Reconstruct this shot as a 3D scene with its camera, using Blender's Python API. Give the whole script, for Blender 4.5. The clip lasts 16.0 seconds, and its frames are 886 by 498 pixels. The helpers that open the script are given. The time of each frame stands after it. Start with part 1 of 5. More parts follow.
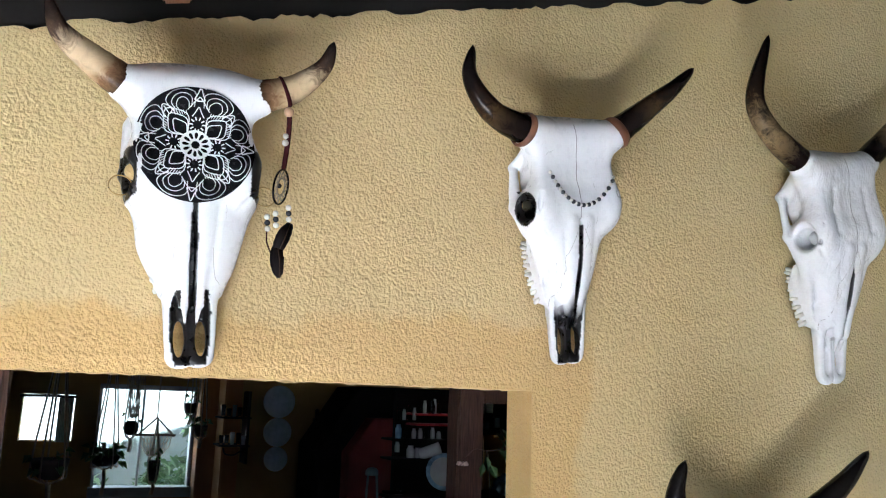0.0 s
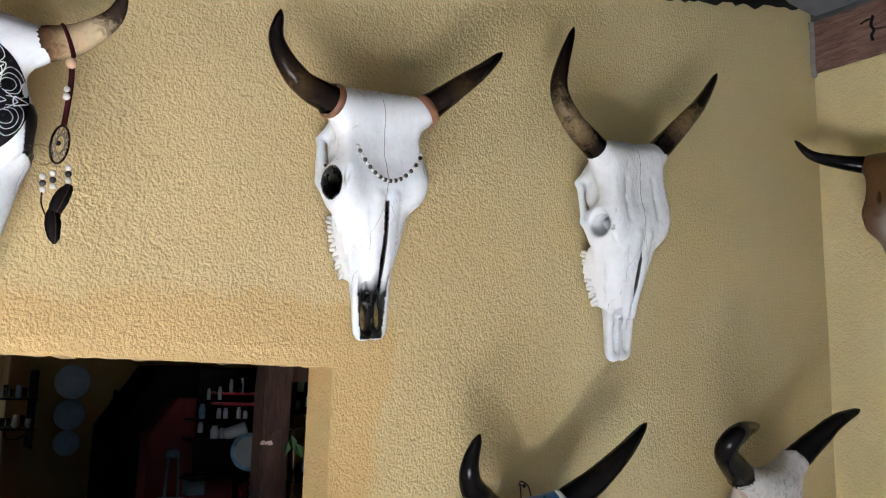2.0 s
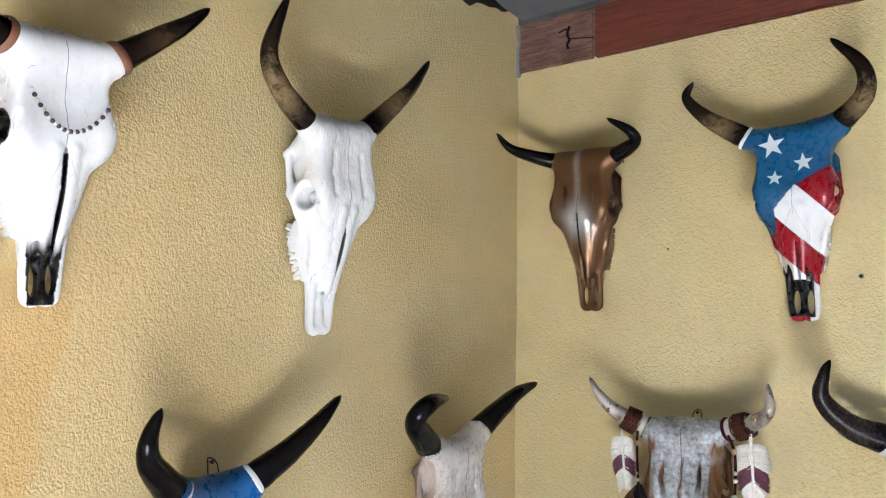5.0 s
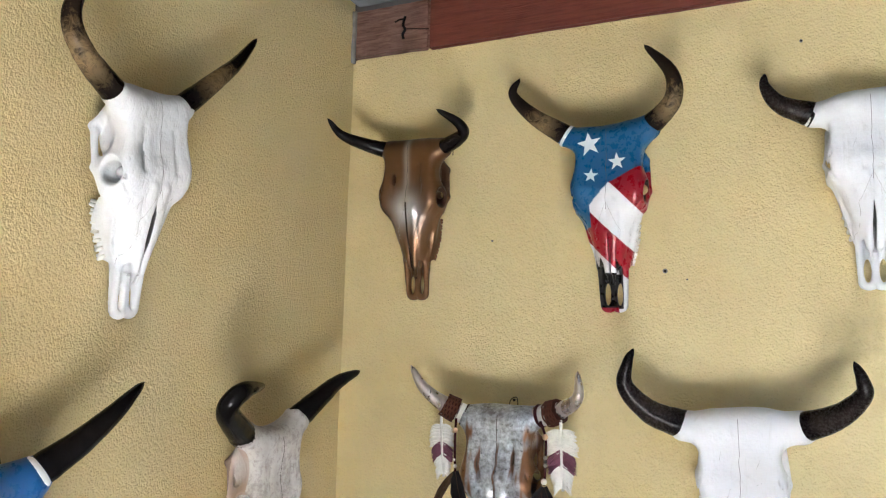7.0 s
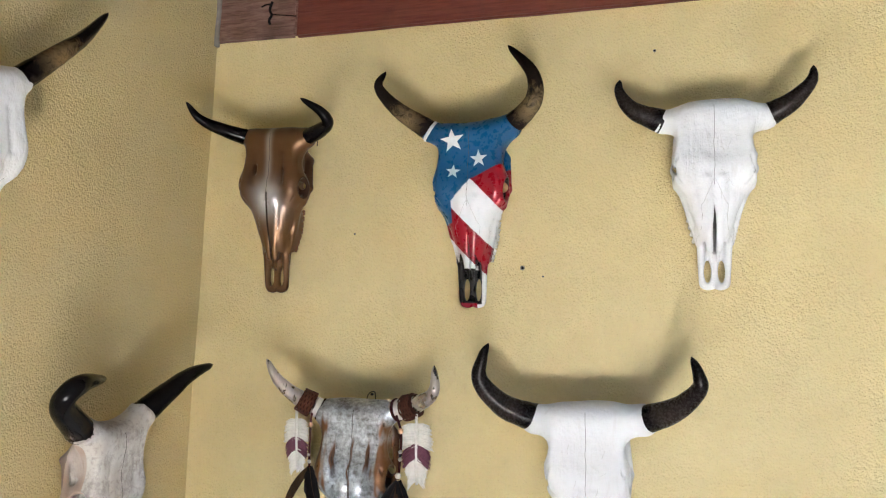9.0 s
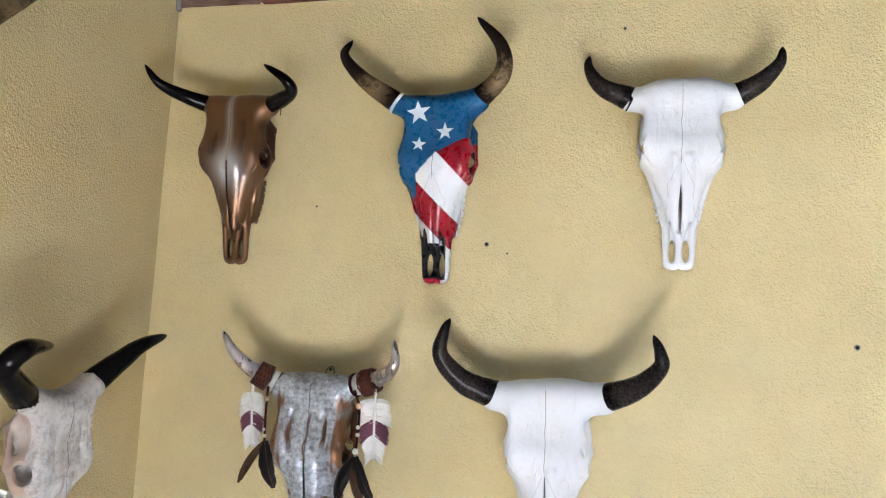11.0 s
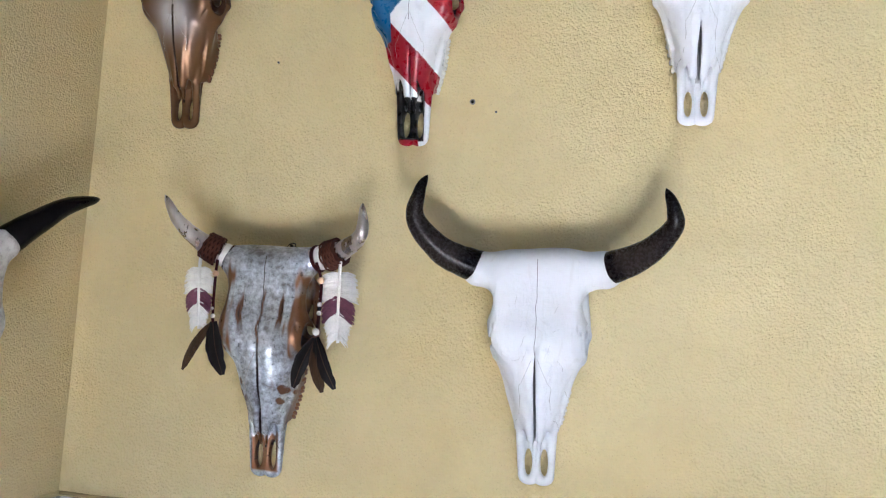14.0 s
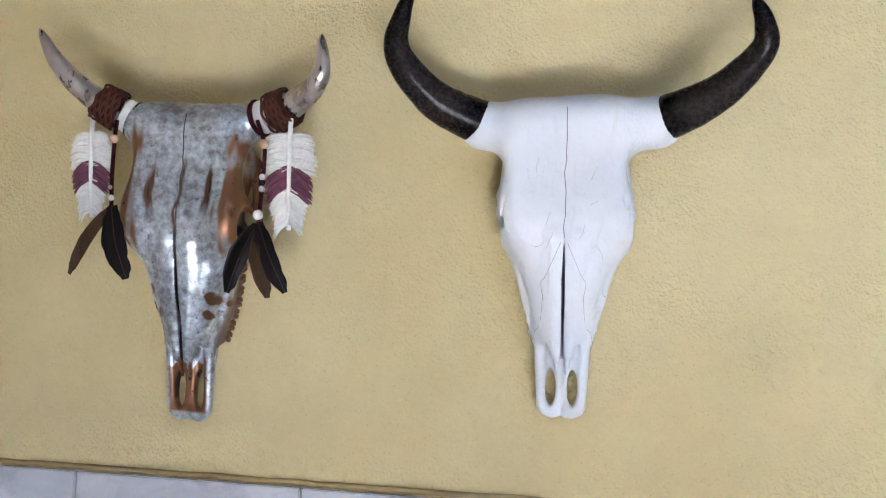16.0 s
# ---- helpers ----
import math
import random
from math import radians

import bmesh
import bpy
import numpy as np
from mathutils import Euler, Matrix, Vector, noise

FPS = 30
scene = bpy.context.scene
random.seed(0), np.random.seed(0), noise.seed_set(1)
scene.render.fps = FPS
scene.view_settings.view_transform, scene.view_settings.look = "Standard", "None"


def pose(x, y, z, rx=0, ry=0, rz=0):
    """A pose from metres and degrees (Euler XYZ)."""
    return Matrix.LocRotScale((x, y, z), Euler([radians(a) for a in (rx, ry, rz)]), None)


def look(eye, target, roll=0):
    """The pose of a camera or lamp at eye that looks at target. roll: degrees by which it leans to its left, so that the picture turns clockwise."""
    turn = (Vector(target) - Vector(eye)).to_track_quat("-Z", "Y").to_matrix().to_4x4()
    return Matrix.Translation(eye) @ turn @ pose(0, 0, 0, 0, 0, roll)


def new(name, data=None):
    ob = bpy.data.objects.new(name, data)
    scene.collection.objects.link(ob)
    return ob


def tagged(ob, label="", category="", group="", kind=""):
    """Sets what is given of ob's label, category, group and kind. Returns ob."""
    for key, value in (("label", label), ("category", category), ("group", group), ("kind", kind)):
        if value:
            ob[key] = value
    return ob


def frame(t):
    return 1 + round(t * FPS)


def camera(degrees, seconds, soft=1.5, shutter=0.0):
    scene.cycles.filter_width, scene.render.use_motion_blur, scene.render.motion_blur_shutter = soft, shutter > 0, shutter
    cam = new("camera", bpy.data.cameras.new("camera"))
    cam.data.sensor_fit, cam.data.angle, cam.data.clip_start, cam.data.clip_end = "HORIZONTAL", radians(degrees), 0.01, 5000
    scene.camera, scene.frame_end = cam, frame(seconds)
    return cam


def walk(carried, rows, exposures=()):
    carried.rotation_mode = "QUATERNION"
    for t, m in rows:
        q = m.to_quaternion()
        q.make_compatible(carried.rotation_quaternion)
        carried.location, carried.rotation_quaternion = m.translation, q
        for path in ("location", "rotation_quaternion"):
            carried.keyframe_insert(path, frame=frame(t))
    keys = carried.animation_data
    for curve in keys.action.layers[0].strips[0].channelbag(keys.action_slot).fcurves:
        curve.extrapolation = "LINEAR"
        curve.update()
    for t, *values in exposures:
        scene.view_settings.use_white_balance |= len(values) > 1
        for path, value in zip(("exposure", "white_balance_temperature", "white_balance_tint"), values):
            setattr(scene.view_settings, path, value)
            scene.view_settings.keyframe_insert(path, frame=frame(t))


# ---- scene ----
cam = camera(56.5, 16.0, 1.15)
PATH = [
    (0.0, (-2.555, -1.406, 1.995), (-1.410, 1.258, 2.538), 1.9),
    (0.5, (-2.544, -1.395, 1.994), (-1.239, 1.196, 2.523), 1.8),
    (1.0, (-2.537, -1.397, 1.994), (-1.092, 1.121, 2.514), 1.8),
    (1.5, (-2.528, -1.400, 1.991), (-0.941, 1.035, 2.498), 1.5),
    (2.0, (-2.513, -1.403, 1.989), (-0.816, 0.959, 2.482), 1.5),
    (2.5, (-2.500, -1.403, 1.986), (-0.686, 0.875, 2.460), 1.5),
    (3.0, (-2.488, -1.389, 1.983), (-0.541, 0.777, 2.446), 1.7),
    (3.5, (-2.481, -1.397, 1.980), (-0.394, 0.639, 2.440), 1.6),
    (4.0, (-2.478, -1.409, 1.977), (-0.286, 0.510, 2.438), 1.5),
    (4.5, (-2.471, -1.417, 1.976), (-0.181, 0.386, 2.435), 1.4),
    (7.0, (-2.406, -1.476, 1.960), (0.243, -0.255, 2.402), 1.4),
    (7.5, (-2.412, -1.491, 1.961), (0.286, -0.386, 2.418), 1.4),
    (8.0, (-2.398, -1.513, 1.957), (0.339, -0.518, 2.423), 1.3),
    (8.5, (-2.391, -1.516, 1.955), (0.381, -0.614, 2.415), 1.3),
    (9.0, (-2.376, -1.513, 1.952), (0.426, -0.705, 2.396), 1.6),
    (11.5, (-2.305, -1.500, 1.898), (0.540, -0.830, 2.297), 2.7),
    (12.0, (-2.263, -1.488, 1.873), (0.590, -0.838, 2.252), 2.7),
    (12.5, (-2.217, -1.488, 1.836), (0.639, -0.841, 2.193), 2.6),
    (13.0, (-2.154, -1.487, 1.793), (0.704, -0.836, 2.141), 2.6),
    (13.5, (-2.058, -1.479, 1.735), (0.802, -0.833, 2.061), 3.0),
    (14.0, (-1.979, -1.487, 1.691), (0.878, -0.810, 1.986), 3.3),
    (14.5, (-1.897, -1.419, 1.638), (0.972, -0.780, 1.889), 3.4),
    (15.0, (-1.780, -1.316, 1.588), (1.108, -0.755, 1.808), 3.1),
    (15.5, (-1.658, -1.268, 1.539), (1.243, -0.786, 1.759), 2.5),
    (16.0, (-1.479, -1.276, 1.522), (1.429, -0.844, 1.753), 2.4),
]

walk(cam, [(t, look(e, g, r)) for t, e, g, r in PATH], [(0.0, 4.78, 5800, 10), (2.0, 4.72, 5950, 10), (3.0, 5.05, 5950, 10), (4.0, 5.18, 5950, 10), (9.0, 5.14, 6450, 10), (12.0, 5.14, 5850, 13), (16.0, 4.98, 5750, 13)])

# ---- daylight: unseen courtyard assumed in front, its sunlit floor throws light up on the walls ----
SUN_ELEV, SUN_TURN = radians(75), radians(200)
world = bpy.data.worlds.new("sky")
scene.world = world
world.use_nodes = True
_sky = world.node_tree.nodes.new("ShaderNodeTexSky")
_sky.sky_type, _sky.sun_disc, _sky.sun_elevation, _sky.sun_rotation = "NISHITA", False, SUN_ELEV, SUN_TURN
world.node_tree.links.new(_sky.outputs[0], world.node_tree.nodes["Background"].inputs[0])
world.node_tree.nodes["Background"].inputs[1].default_value = 0.045
_sun = new("sun", bpy.data.lights.new("sun", "SUN"))
_sun.data.energy, _sun.data.angle, _sun.data.color = 5.0, radians(0.5), (1, 0.98, 0.95)
_to_sun = Vector((math.sin(SUN_TURN) * math.cos(SUN_ELEV), math.cos(SUN_TURN) * math.cos(SUN_ELEV), math.sin(SUN_ELEV)))
_sun.matrix_world = look(_to_sun * 30, (0, 0, 0))


# ---- materials ----
class Mat:
    def __init__(self, name):
        self.m = bpy.data.materials.new(name)
        self.m.use_nodes = True
        self.nt = self.m.node_tree
        self.b = self.nt.nodes["Principled BSDF"]

    def n(self, kind, props=(), **ins):
        nd = self.nt.nodes.new("ShaderNode" + kind)
        props = dict(props)
        if "operation" in props:
            nd.operation = props["operation"]
        if "use_clamp" in props:
            nd.use_clamp = props["use_clamp"]
        if "data_type" in props:
            nd.data_type = props["data_type"]
        if "blend_type" in props:
            nd.blend_type = props["blend_type"]
        if "attribute_name" in props:
            nd.attribute_name = props["attribute_name"]
        for k, v in ins.items():
            self.put(nd, int(k[1:]) if k[0] == "_" else k, v)
        return nd

    def put(self, nd, k, v):
        if isinstance(v, bpy.types.NodeSocket):
            self.nt.links.new(v, nd.inputs[k])
        else:
            nd.inputs[k].default_value = v

    def coords(self, scale=(1, 1, 1)):
        return self.n("Mapping", Vector=self.n("TexCoord").outputs["Object"], Scale=scale).outputs[0]

    def noise(self, vec, scale, detail=3, rough=0.55, dist=0.0):
        return self.n("TexNoise", Vector=vec, Scale=scale, Detail=detail, Roughness=rough, Distortion=dist).outputs[0]

    def math(self, op, a, b=0.0, c=0.0, clamp=False):
        return self.n("Math", {"operation": op, "use_clamp": clamp}, _0=a, _1=b, _2=c).outputs[0]

    def remap(self, v, a, b, c=0.0, d=1.0):
        return self.n("MapRange", _0=v, _1=a, _2=b, _3=c, _4=d).outputs[0]

    def mix(self, f, a, b, how="MIX"):
        nd = self.n("Mix", {"data_type": "RGBA", "blend_type": how})
        for k, v in ((0, f), (6, a), (7, b)):
            self.put(nd, k, (*v, 1) if isinstance(v, tuple) and len(v) == 3 else v)
        return nd.outputs[2]

    def bump(self, h, strength, dist, normal=None):
        nd = self.n("Bump", Height=h, Strength=strength, Distance=dist)
        if normal is not None:
            self.put(nd, "Normal", normal)
        return nd.outputs[0]

    def done(self, colour, rough=0.5, metal=0.0, normal=None, spec=0.5):
        self.put(self.b, "Base Color", (*colour, 1) if isinstance(colour, tuple) and len(colour) == 3 else colour)
        self.put(self.b, "Roughness", rough)
        self.put(self.b, "Metallic", metal)
        self.put(self.b, "Specular IOR Level", spec)
        if normal is not None:
            self.put(self.b, "Normal", normal)
        return self.m


def plain(name, col, rough=0.5, metal=0.0, vary=0.25, scale=30.0, bump=0.15, dist=0.002, stretch=(1, 1, 1), spec=0.4):
    """A surface with grain at two scales."""
    k = Mat(name)
    v = k.coords(stretch)
    a, b = k.noise(v, scale * 0.22, 2), k.noise(v, scale, 4)
    f = k.math("ADD", k.math("MULTIPLY", a, 0.6), k.math("MULTIPLY", b, 0.4))
    dark = tuple(c * (1 - vary) for c in col)
    lite = tuple(min(1, c * (1 + vary)) for c in col)
    return k.done(k.mix(k.remap(f, 0.3, 0.7), dark, lite), k.remap(b, 0.3, 0.7, rough - 0.06, rough + 0.08), metal, k.bump(b, bump, dist), spec)


def stucco(name, base, warm, grain, strength, frame_band, depth=0.004):
    """Painted rough plaster; frame_band: the ochre repaint round the opening, a warmer patch above it, duller tone
    higher up.
    """
    k = Mat(name)
    v = k.coords()
    big, mid = k.noise(v, 1.3, 3), k.noise(v, 7, 4, 0.6)
    col = k.mix(k.remap(big, 0.35, 0.68), base, warm)
    col = k.mix(k.remap(mid, 0.35, 0.75, 0, 0.35), col, tuple(c * 0.8 for c in base))
    if frame_band:
        sep = k.n("SeparateXYZ", _0=v)
        dx = k.math("SUBTRACT", k.math("ABSOLUTE", k.math("ADD", sep.outputs[0], 2.35)), 0.60)
        dz = k.math("SUBTRACT", sep.outputs[2], 2.02)
        d = k.math("MAXIMUM", dx, dz)
        d = k.math("ADD", d, k.remap(mid, 0.3, 0.7, -0.035, 0.035))
        d = k.math("ADD", d, k.remap(big, 0.3, 0.7, -0.05, 0.05))
        col = k.mix(k.remap(d, 0.10, 0.135, 0.9, 0.0), col, (0.60, 0.395, 0.155))
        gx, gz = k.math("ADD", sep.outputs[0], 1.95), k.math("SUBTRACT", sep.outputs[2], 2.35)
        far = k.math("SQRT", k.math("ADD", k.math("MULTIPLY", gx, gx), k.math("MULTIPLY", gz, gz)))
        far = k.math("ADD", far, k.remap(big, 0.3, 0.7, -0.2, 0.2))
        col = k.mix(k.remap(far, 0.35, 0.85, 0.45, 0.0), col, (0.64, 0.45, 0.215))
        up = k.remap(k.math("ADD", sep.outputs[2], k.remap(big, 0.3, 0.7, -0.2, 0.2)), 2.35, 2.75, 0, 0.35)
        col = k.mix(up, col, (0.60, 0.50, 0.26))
    fine = k.noise(v, grain * 2.6, 3, 0.6)
    lump = k.math("ADD", k.noise(v, grain, 2, 0.5), k.math("MULTIPLY", k.noise(v, grain * 0.42, 2, 0.5), 0.9))
    lump = k.remap(lump, 0.72, 1.22)
    pit = k.n("TexVoronoi", Vector=v, Scale=grain * 0.45)
    pits = k.remap(pit.outputs[0], 0.0, 0.16, 1.0, 0.0)
    col = k.mix(k.math("MULTIPLY", pits, 0.45), col, tuple(c * 0.55 for c in warm))
    h = k.math("ADD", lump, k.math("MULTIPLY", fine, 0.35))
    h = k.math("SUBTRACT", h, k.math("MULTIPLY", pits, 0.5))
    nor = k.bump(h, strength, depth, k.bump(mid, 0.25, 0.02))
    return k.done(col, 0.62, 0.0, nor, 0.3)


def bone(name, rough, metal, grime, tint, patina=None, relief=1.0):
    """Painted bone: the painted colours come from the mesh, relief and dirt from here."""
    k = Mat(name)
    v = k.coords()
    paint = k.n("Attribute", {"attribute_name": "paint"})
    col = paint.outputs["Color"]
    a, b, c = k.noise(v, 9, 4, 0.6), k.noise(v, 60, 4, 0.6), k.noise(k.coords((1, 1, 0.25)), 45, 3, 0.6, 0.5)
    if patina:
        frost = k.math("ADD", k.math("MULTIPLY", k.noise(v, 75, 5, 0.7), 0.6), k.math("MULTIPLY", k.noise(v, 16, 3, 0.6), 0.4))
        col = k.mix(k.math("MULTIPLY", k.remap(frost, 0.40, 0.52, 0.8, 0), paint.outputs["Alpha"]), col, patina[0])
        col = k.mix(k.math("MULTIPLY", k.remap(frost, 0.53, 0.62, 0, 0.85), paint.outputs["Alpha"]), col, patina[1])
    col = k.mix(k.remap(a, 0.42, 0.78, 0, grime), col, tint, "MULTIPLY")
    col = k.mix(k.remap(c, 0.62, 0.76, 0, grime * 0.9), col, tint, "MULTIPLY")
    nor = k.bump(k.math("ADD", b, k.math("MULTIPLY", c, 1.4)), 0.34 * relief, 0.0025, k.bump(a, 0.25 * relief, 0.006))
    return k.done(col, k.remap(b, 0.3, 0.7, rough - 0.07 * min(1, relief), rough + 0.1 * min(1, relief)), metal, nor, 0.35)


def horn_skin(name, stops, rough=0.05, streak=0.5, spec=0.11):
    """Horn sheath coloured along its length, with fibres."""
    k = Mat(name)
    s = k.n("Attribute", {"attribute_name": "along"}).outputs["Fac"]
    v = k.coords()
    w, f = k.noise(v, 48, 4, 0.65, 1.2), k.noise(v, 160, 3, 0.6)
    ramp = k.n("ValToRGB", _0=k.math("ADD", s, k.remap(w, 0.3, 0.7, -0.07, 0.07)))
    el = ramp.color_ramp.elements
    while len(el) < len(stops):
        el.new(0.5)
    for e, (p, c) in zip(el, stops):
        e.position, e.color = p, (*c, 1)
    col = k.mix(k.remap(w, 0.45, 0.75, 0, streak), ramp.outputs[0], (0.01, 0.008, 0.006))
    return k.done(col, k.remap(f, 0.3, 0.7, rough, rough + 0.10), 0.0, k.bump(k.math("ADD", f, k.math("MULTIPLY", w, 1.5)), 0.13, 0.0022), spec)


def marble_tile(name):
    k = Mat(name)
    v = k.coords()
    rnd = k.n("ObjectInfo").outputs["Random"]
    off = k.n("VectorMath", {"operation": "ADD"}, _0=v, _1=k.n("CombineXYZ", _0=k.math("MULTIPLY", rnd, 9.0), _1=k.math("MULTIPLY", rnd, 5.0)).outputs[0]).outputs[0]
    w = k.n("Mapping", Vector=off, Rotation=(0.7, 0.3, 0.6), Scale=(2, 9, 3)).outputs[0]
    a, b = k.noise(w, 1.6, 5, 0.6, 0.8), k.noise(w, 5, 4, 0.65, 0.5)
    col = k.mix(k.remap(a, 0.35, 0.65), (0.46, 0.46, 0.50), (0.68, 0.68, 0.70))
    col = k.mix(k.remap(b, 0.48, 0.68, 0, 0.65), col, (0.33, 0.33, 0.38))
    return k.done(col, k.remap(b, 0.3, 0.7, 0.16, 0.26), 0.0, k.bump(b, 0.03, 0.001))


def old_wood(name, a, b, stretch, rough=0.7):
    k = Mat(name)
    v = k.coords(stretch)
    g, h = k.noise(v, 14, 5, 0.65, 0.6), k.noise(k.coords(), 6, 4, 0.6)
    col = k.mix(k.remap(g, 0.35, 0.68), a, b)
    col = k.mix(k.remap(h, 0.52, 0.72, 0, 0.55), col, tuple(c * 0.45 for c in a))
    return k.done(col, rough, 0.0, k.bump(g, 0.5, 0.004))


def glass(name):
    k = Mat(name)
    k.put(k.b, "Transmission Weight", 1.0)
    k.put(k.b, "IOR", 1.1)
    return k.done((0.95, 0.98, 0.97), 0.02)


M_WALL_A = stucco("coarse_yellow_stucco", (0.63, 0.51, 0.28), (0.62, 0.46, 0.215), 185, 0.7, True, 0.0032)
M_WALL_B = stucco("fine_yellow_stucco", (0.69, 0.57, 0.31), (0.65, 0.515, 0.255), 165, 0.7, False, 0.0036)
M_WHITE = bone("white_enamelled_bone", 0.34, 0.0, 0.34, (0.72, 0.68, 0.62), None, 2.4)
M_PAINT = bone("gloss_painted_bone", 0.28, 0.0, 0.04, (0.62, 0.6, 0.6), None, 0.45)
M_RAW = bone("raw_bone", 0.55, 0.0, 0.6, (0.55, 0.47, 0.40), ((0.26, 0.22, 0.20), (0.62, 0.60, 0.57)), 0.6)
M_BRONZE = bone("bronze_painted_bone", 0.34, 0.5, 0.08, (0.45, 0.38, 0.32), None, 0.03)
M_SILVER = bone("silver_patina_bone", 0.33, 0.5, 0.15, (0.5, 0.46, 0.42), ((0.16, 0.145, 0.145), (0.70, 0.74, 0.79)))
BLK = (0.006, 0.005, 0.005)
M_HORN_BLACK = horn_skin("black_horn", [(0, (0.006, 0.005, 0.005)), (1, (0.006, 0.005, 0.005))])
M_HORN_MATT = horn_skin("matt_black_horn", [(0, (0.003, 0.002, 0.002)), (0.14, (0.006, 0.004, 0.004)), (0.26, (0.030, 0.022, 0.019)), (0.6, (0.018, 0.013, 0.012)), (1, (0.004, 0.003, 0.003))], 0.22, 0.8, 0.13)
M_HORN_PALE = horn_skin("pale_horn_with_dark_ends", [(0, (0.03, 0.015, 0.008)), (0.13, (0.16, 0.09, 0.045)), (0.3, (0.50, 0.37, 0.22)), (0.54, (0.52, 0.40, 0.25)), (0.70, (0.05, 0.03, 0.02)), (1, (0.008, 0.007, 0.007))], 0.16, 0.3)
M_HORN_BROWN = horn_skin("dark_brown_horn", [(0, (0.006, 0.004, 0.004)), (0.25, (0.010, 0.006, 0.005)), (0.42, (0.06, 0.036, 0.017)), (0.52, (0.022, 0.012, 0.007)), (0.7, (0.006, 0.004, 0.004)), (1, (0.005, 0.004, 0.004))], 0.06, 0.95)
M_HORN_BANDED = horn_skin("banded_horn", [(0, (0.006, 0.004, 0.004)), (0.14, (0.010, 0.006, 0.005)), (0.28, (0.20, 0.14, 0.07)), (0.42, (0.13, 0.09, 0.045)), (0.52, (0.018, 0.011, 0.007)), (1, (0.005, 0.004, 0.004))], 0.06, 0.92)
M_HORN_SILVER = plain("silvered_horn", (0.42, 0.36, 0.33), 0.28, 0.75, 0.55, 60, 0.4, 0.003, (1, 1, 0.4))
M_LEATHER = plain("brown_leather", (0.17, 0.07, 0.035), 0.5, 0, 0.3, 90)
M_SUEDE = plain("maroon_suede_cord", (0.035, 0.006, 0.007), 0.85, 0, 0.35, 150, spec=0.1)
M_MACRAME = plain("dark_brown_macrame", (0.042, 0.014, 0.009), 0.85, 0, 0.4, 220, 0.5, spec=0.1)
M_CORD = plain("brown_knotted_cord", (0.085, 0.030, 0.018), 0.8, 0, 0.3, 220, 0.5, spec=0.1)
M_COTTON = plain("white_cotton_yarn", (0.78, 0.75, 0.70), 0.9, 0, 0.12, 300, 0.4)
M_PLUM = plain("plum_cotton_yarn", (0.16, 0.05, 0.08), 0.9, 0, 0.3, 300, 0.4)
M_FEATHER = plain("dark_feather", (0.008, 0.006, 0.006), 0.42, 0, 0.6, 240, 0.5, 0.001, (1, 1, 0.2), 0.12)
M_FEATHER_BROWN = plain("brown_feather", (0.05, 0.026, 0.012), 0.5, 0, 0.6, 200, 0.5, 0.001, (1, 1, 0.2), 0.12)
M_BEAD_WHITE = plain("white_bead", (0.75, 0.72, 0.66), 0.25, 0, 0.08, 120)
M_BEAD_WOOD = plain("wooden_bead", (0.58, 0.36, 0.22), 0.4, 0, 0.2, 120)
M_BEAD_DARK = plain("dark_bead", (0.035, 0.035, 0.04), 0.2, 0, 0.3, 120)
M_BLACK = plain("black_gloss_paint", (0.007, 0.006, 0.007), 0.22, 0, 0.3, 80, spec=0.2)
M_LINE = plain("white_line_paint", (0.80, 0.80, 0.80), 0.35, 0, 0.06, 80)
M_CRACK = plain("dark_suture", (0.10, 0.085, 0.08), 0.8, 0, 0.5, 120)
M_TOOTH = plain("white_painted_molar", (0.72, 0.70, 0.66), 0.4, 0, 0.12, 80)
M_WIRE = plain("dark_wire", (0.04, 0.035, 0.03), 0.4, 0.8, 0.2, 60)
M_BRASS = plain("brass_wire", (0.45, 0.30, 0.12), 0.3, 0.9, 0.2, 60)
M_SEAM = plain("faint_bone_seam", (0.36, 0.34, 0.33), 0.8, 0, 0.4, 120)
M_GLINT_TIN = plain("highlight_tin", (0.40, 0.44, 0.48), 0.35, 0.25, 0.25, 40)
M_TILE = marble_tile("pale_marble_tile")
M_GROUT = plain("grey_grout", (0.30, 0.28, 0.26), 0.9, 0, 0.25, 60)
M_BEAM = old_wood("red_painted_beam", (0.115, 0.022, 0.014), (0.17, 0.045, 0.028), (8, 0.6, 8), 0.6)
M_BEAM_BARE = old_wood("weathered_bare_wood", (0.12, 0.055, 0.04), (0.26, 0.15, 0.12), (9, 0.8, 9), 0.85)
M_POST = old_wood("dark_brown_post", (0.045, 0.020, 0.015), (0.11, 0.052, 0.036), (12, 12, 0.8), 0.75)
M_ROOF = old_wood("sooty_roof_boards", (0.016, 0.015, 0.015), (0.034, 0.031, 0.03), (1, 8, 8), 0.8)
M_RAFTER = old_wood("orange_rafter_wood", (0.24, 0.085, 0.04), (0.36, 0.14, 0.07), (9, 0.7, 9), 0.6)
M_MORTAR = plain("grey_mortar", (0.24, 0.22, 0.20), 0.95, 0, 0.35, 40, 0.6, 0.006)
M_GROUND = plain("pale_courtyard_paving", (0.66, 0.66, 0.66), 0.75, 0, 0.2, 3, 0.3, 0.004)
M_UNSEEN_WALL = plain("unseen_wall_grey", (0.24, 0.23, 0.21), 0.85, 0, 0.2, 6)
M_KITCHEN = plain("ochre_kitchen_wall", (0.34, 0.22, 0.07), 0.8, 0, 0.2, 5)
M_KITCHEN_BROWN = plain("orange_kitchen_wall", (0.36, 0.17, 0.06), 0.8, 0, 0.2, 5)
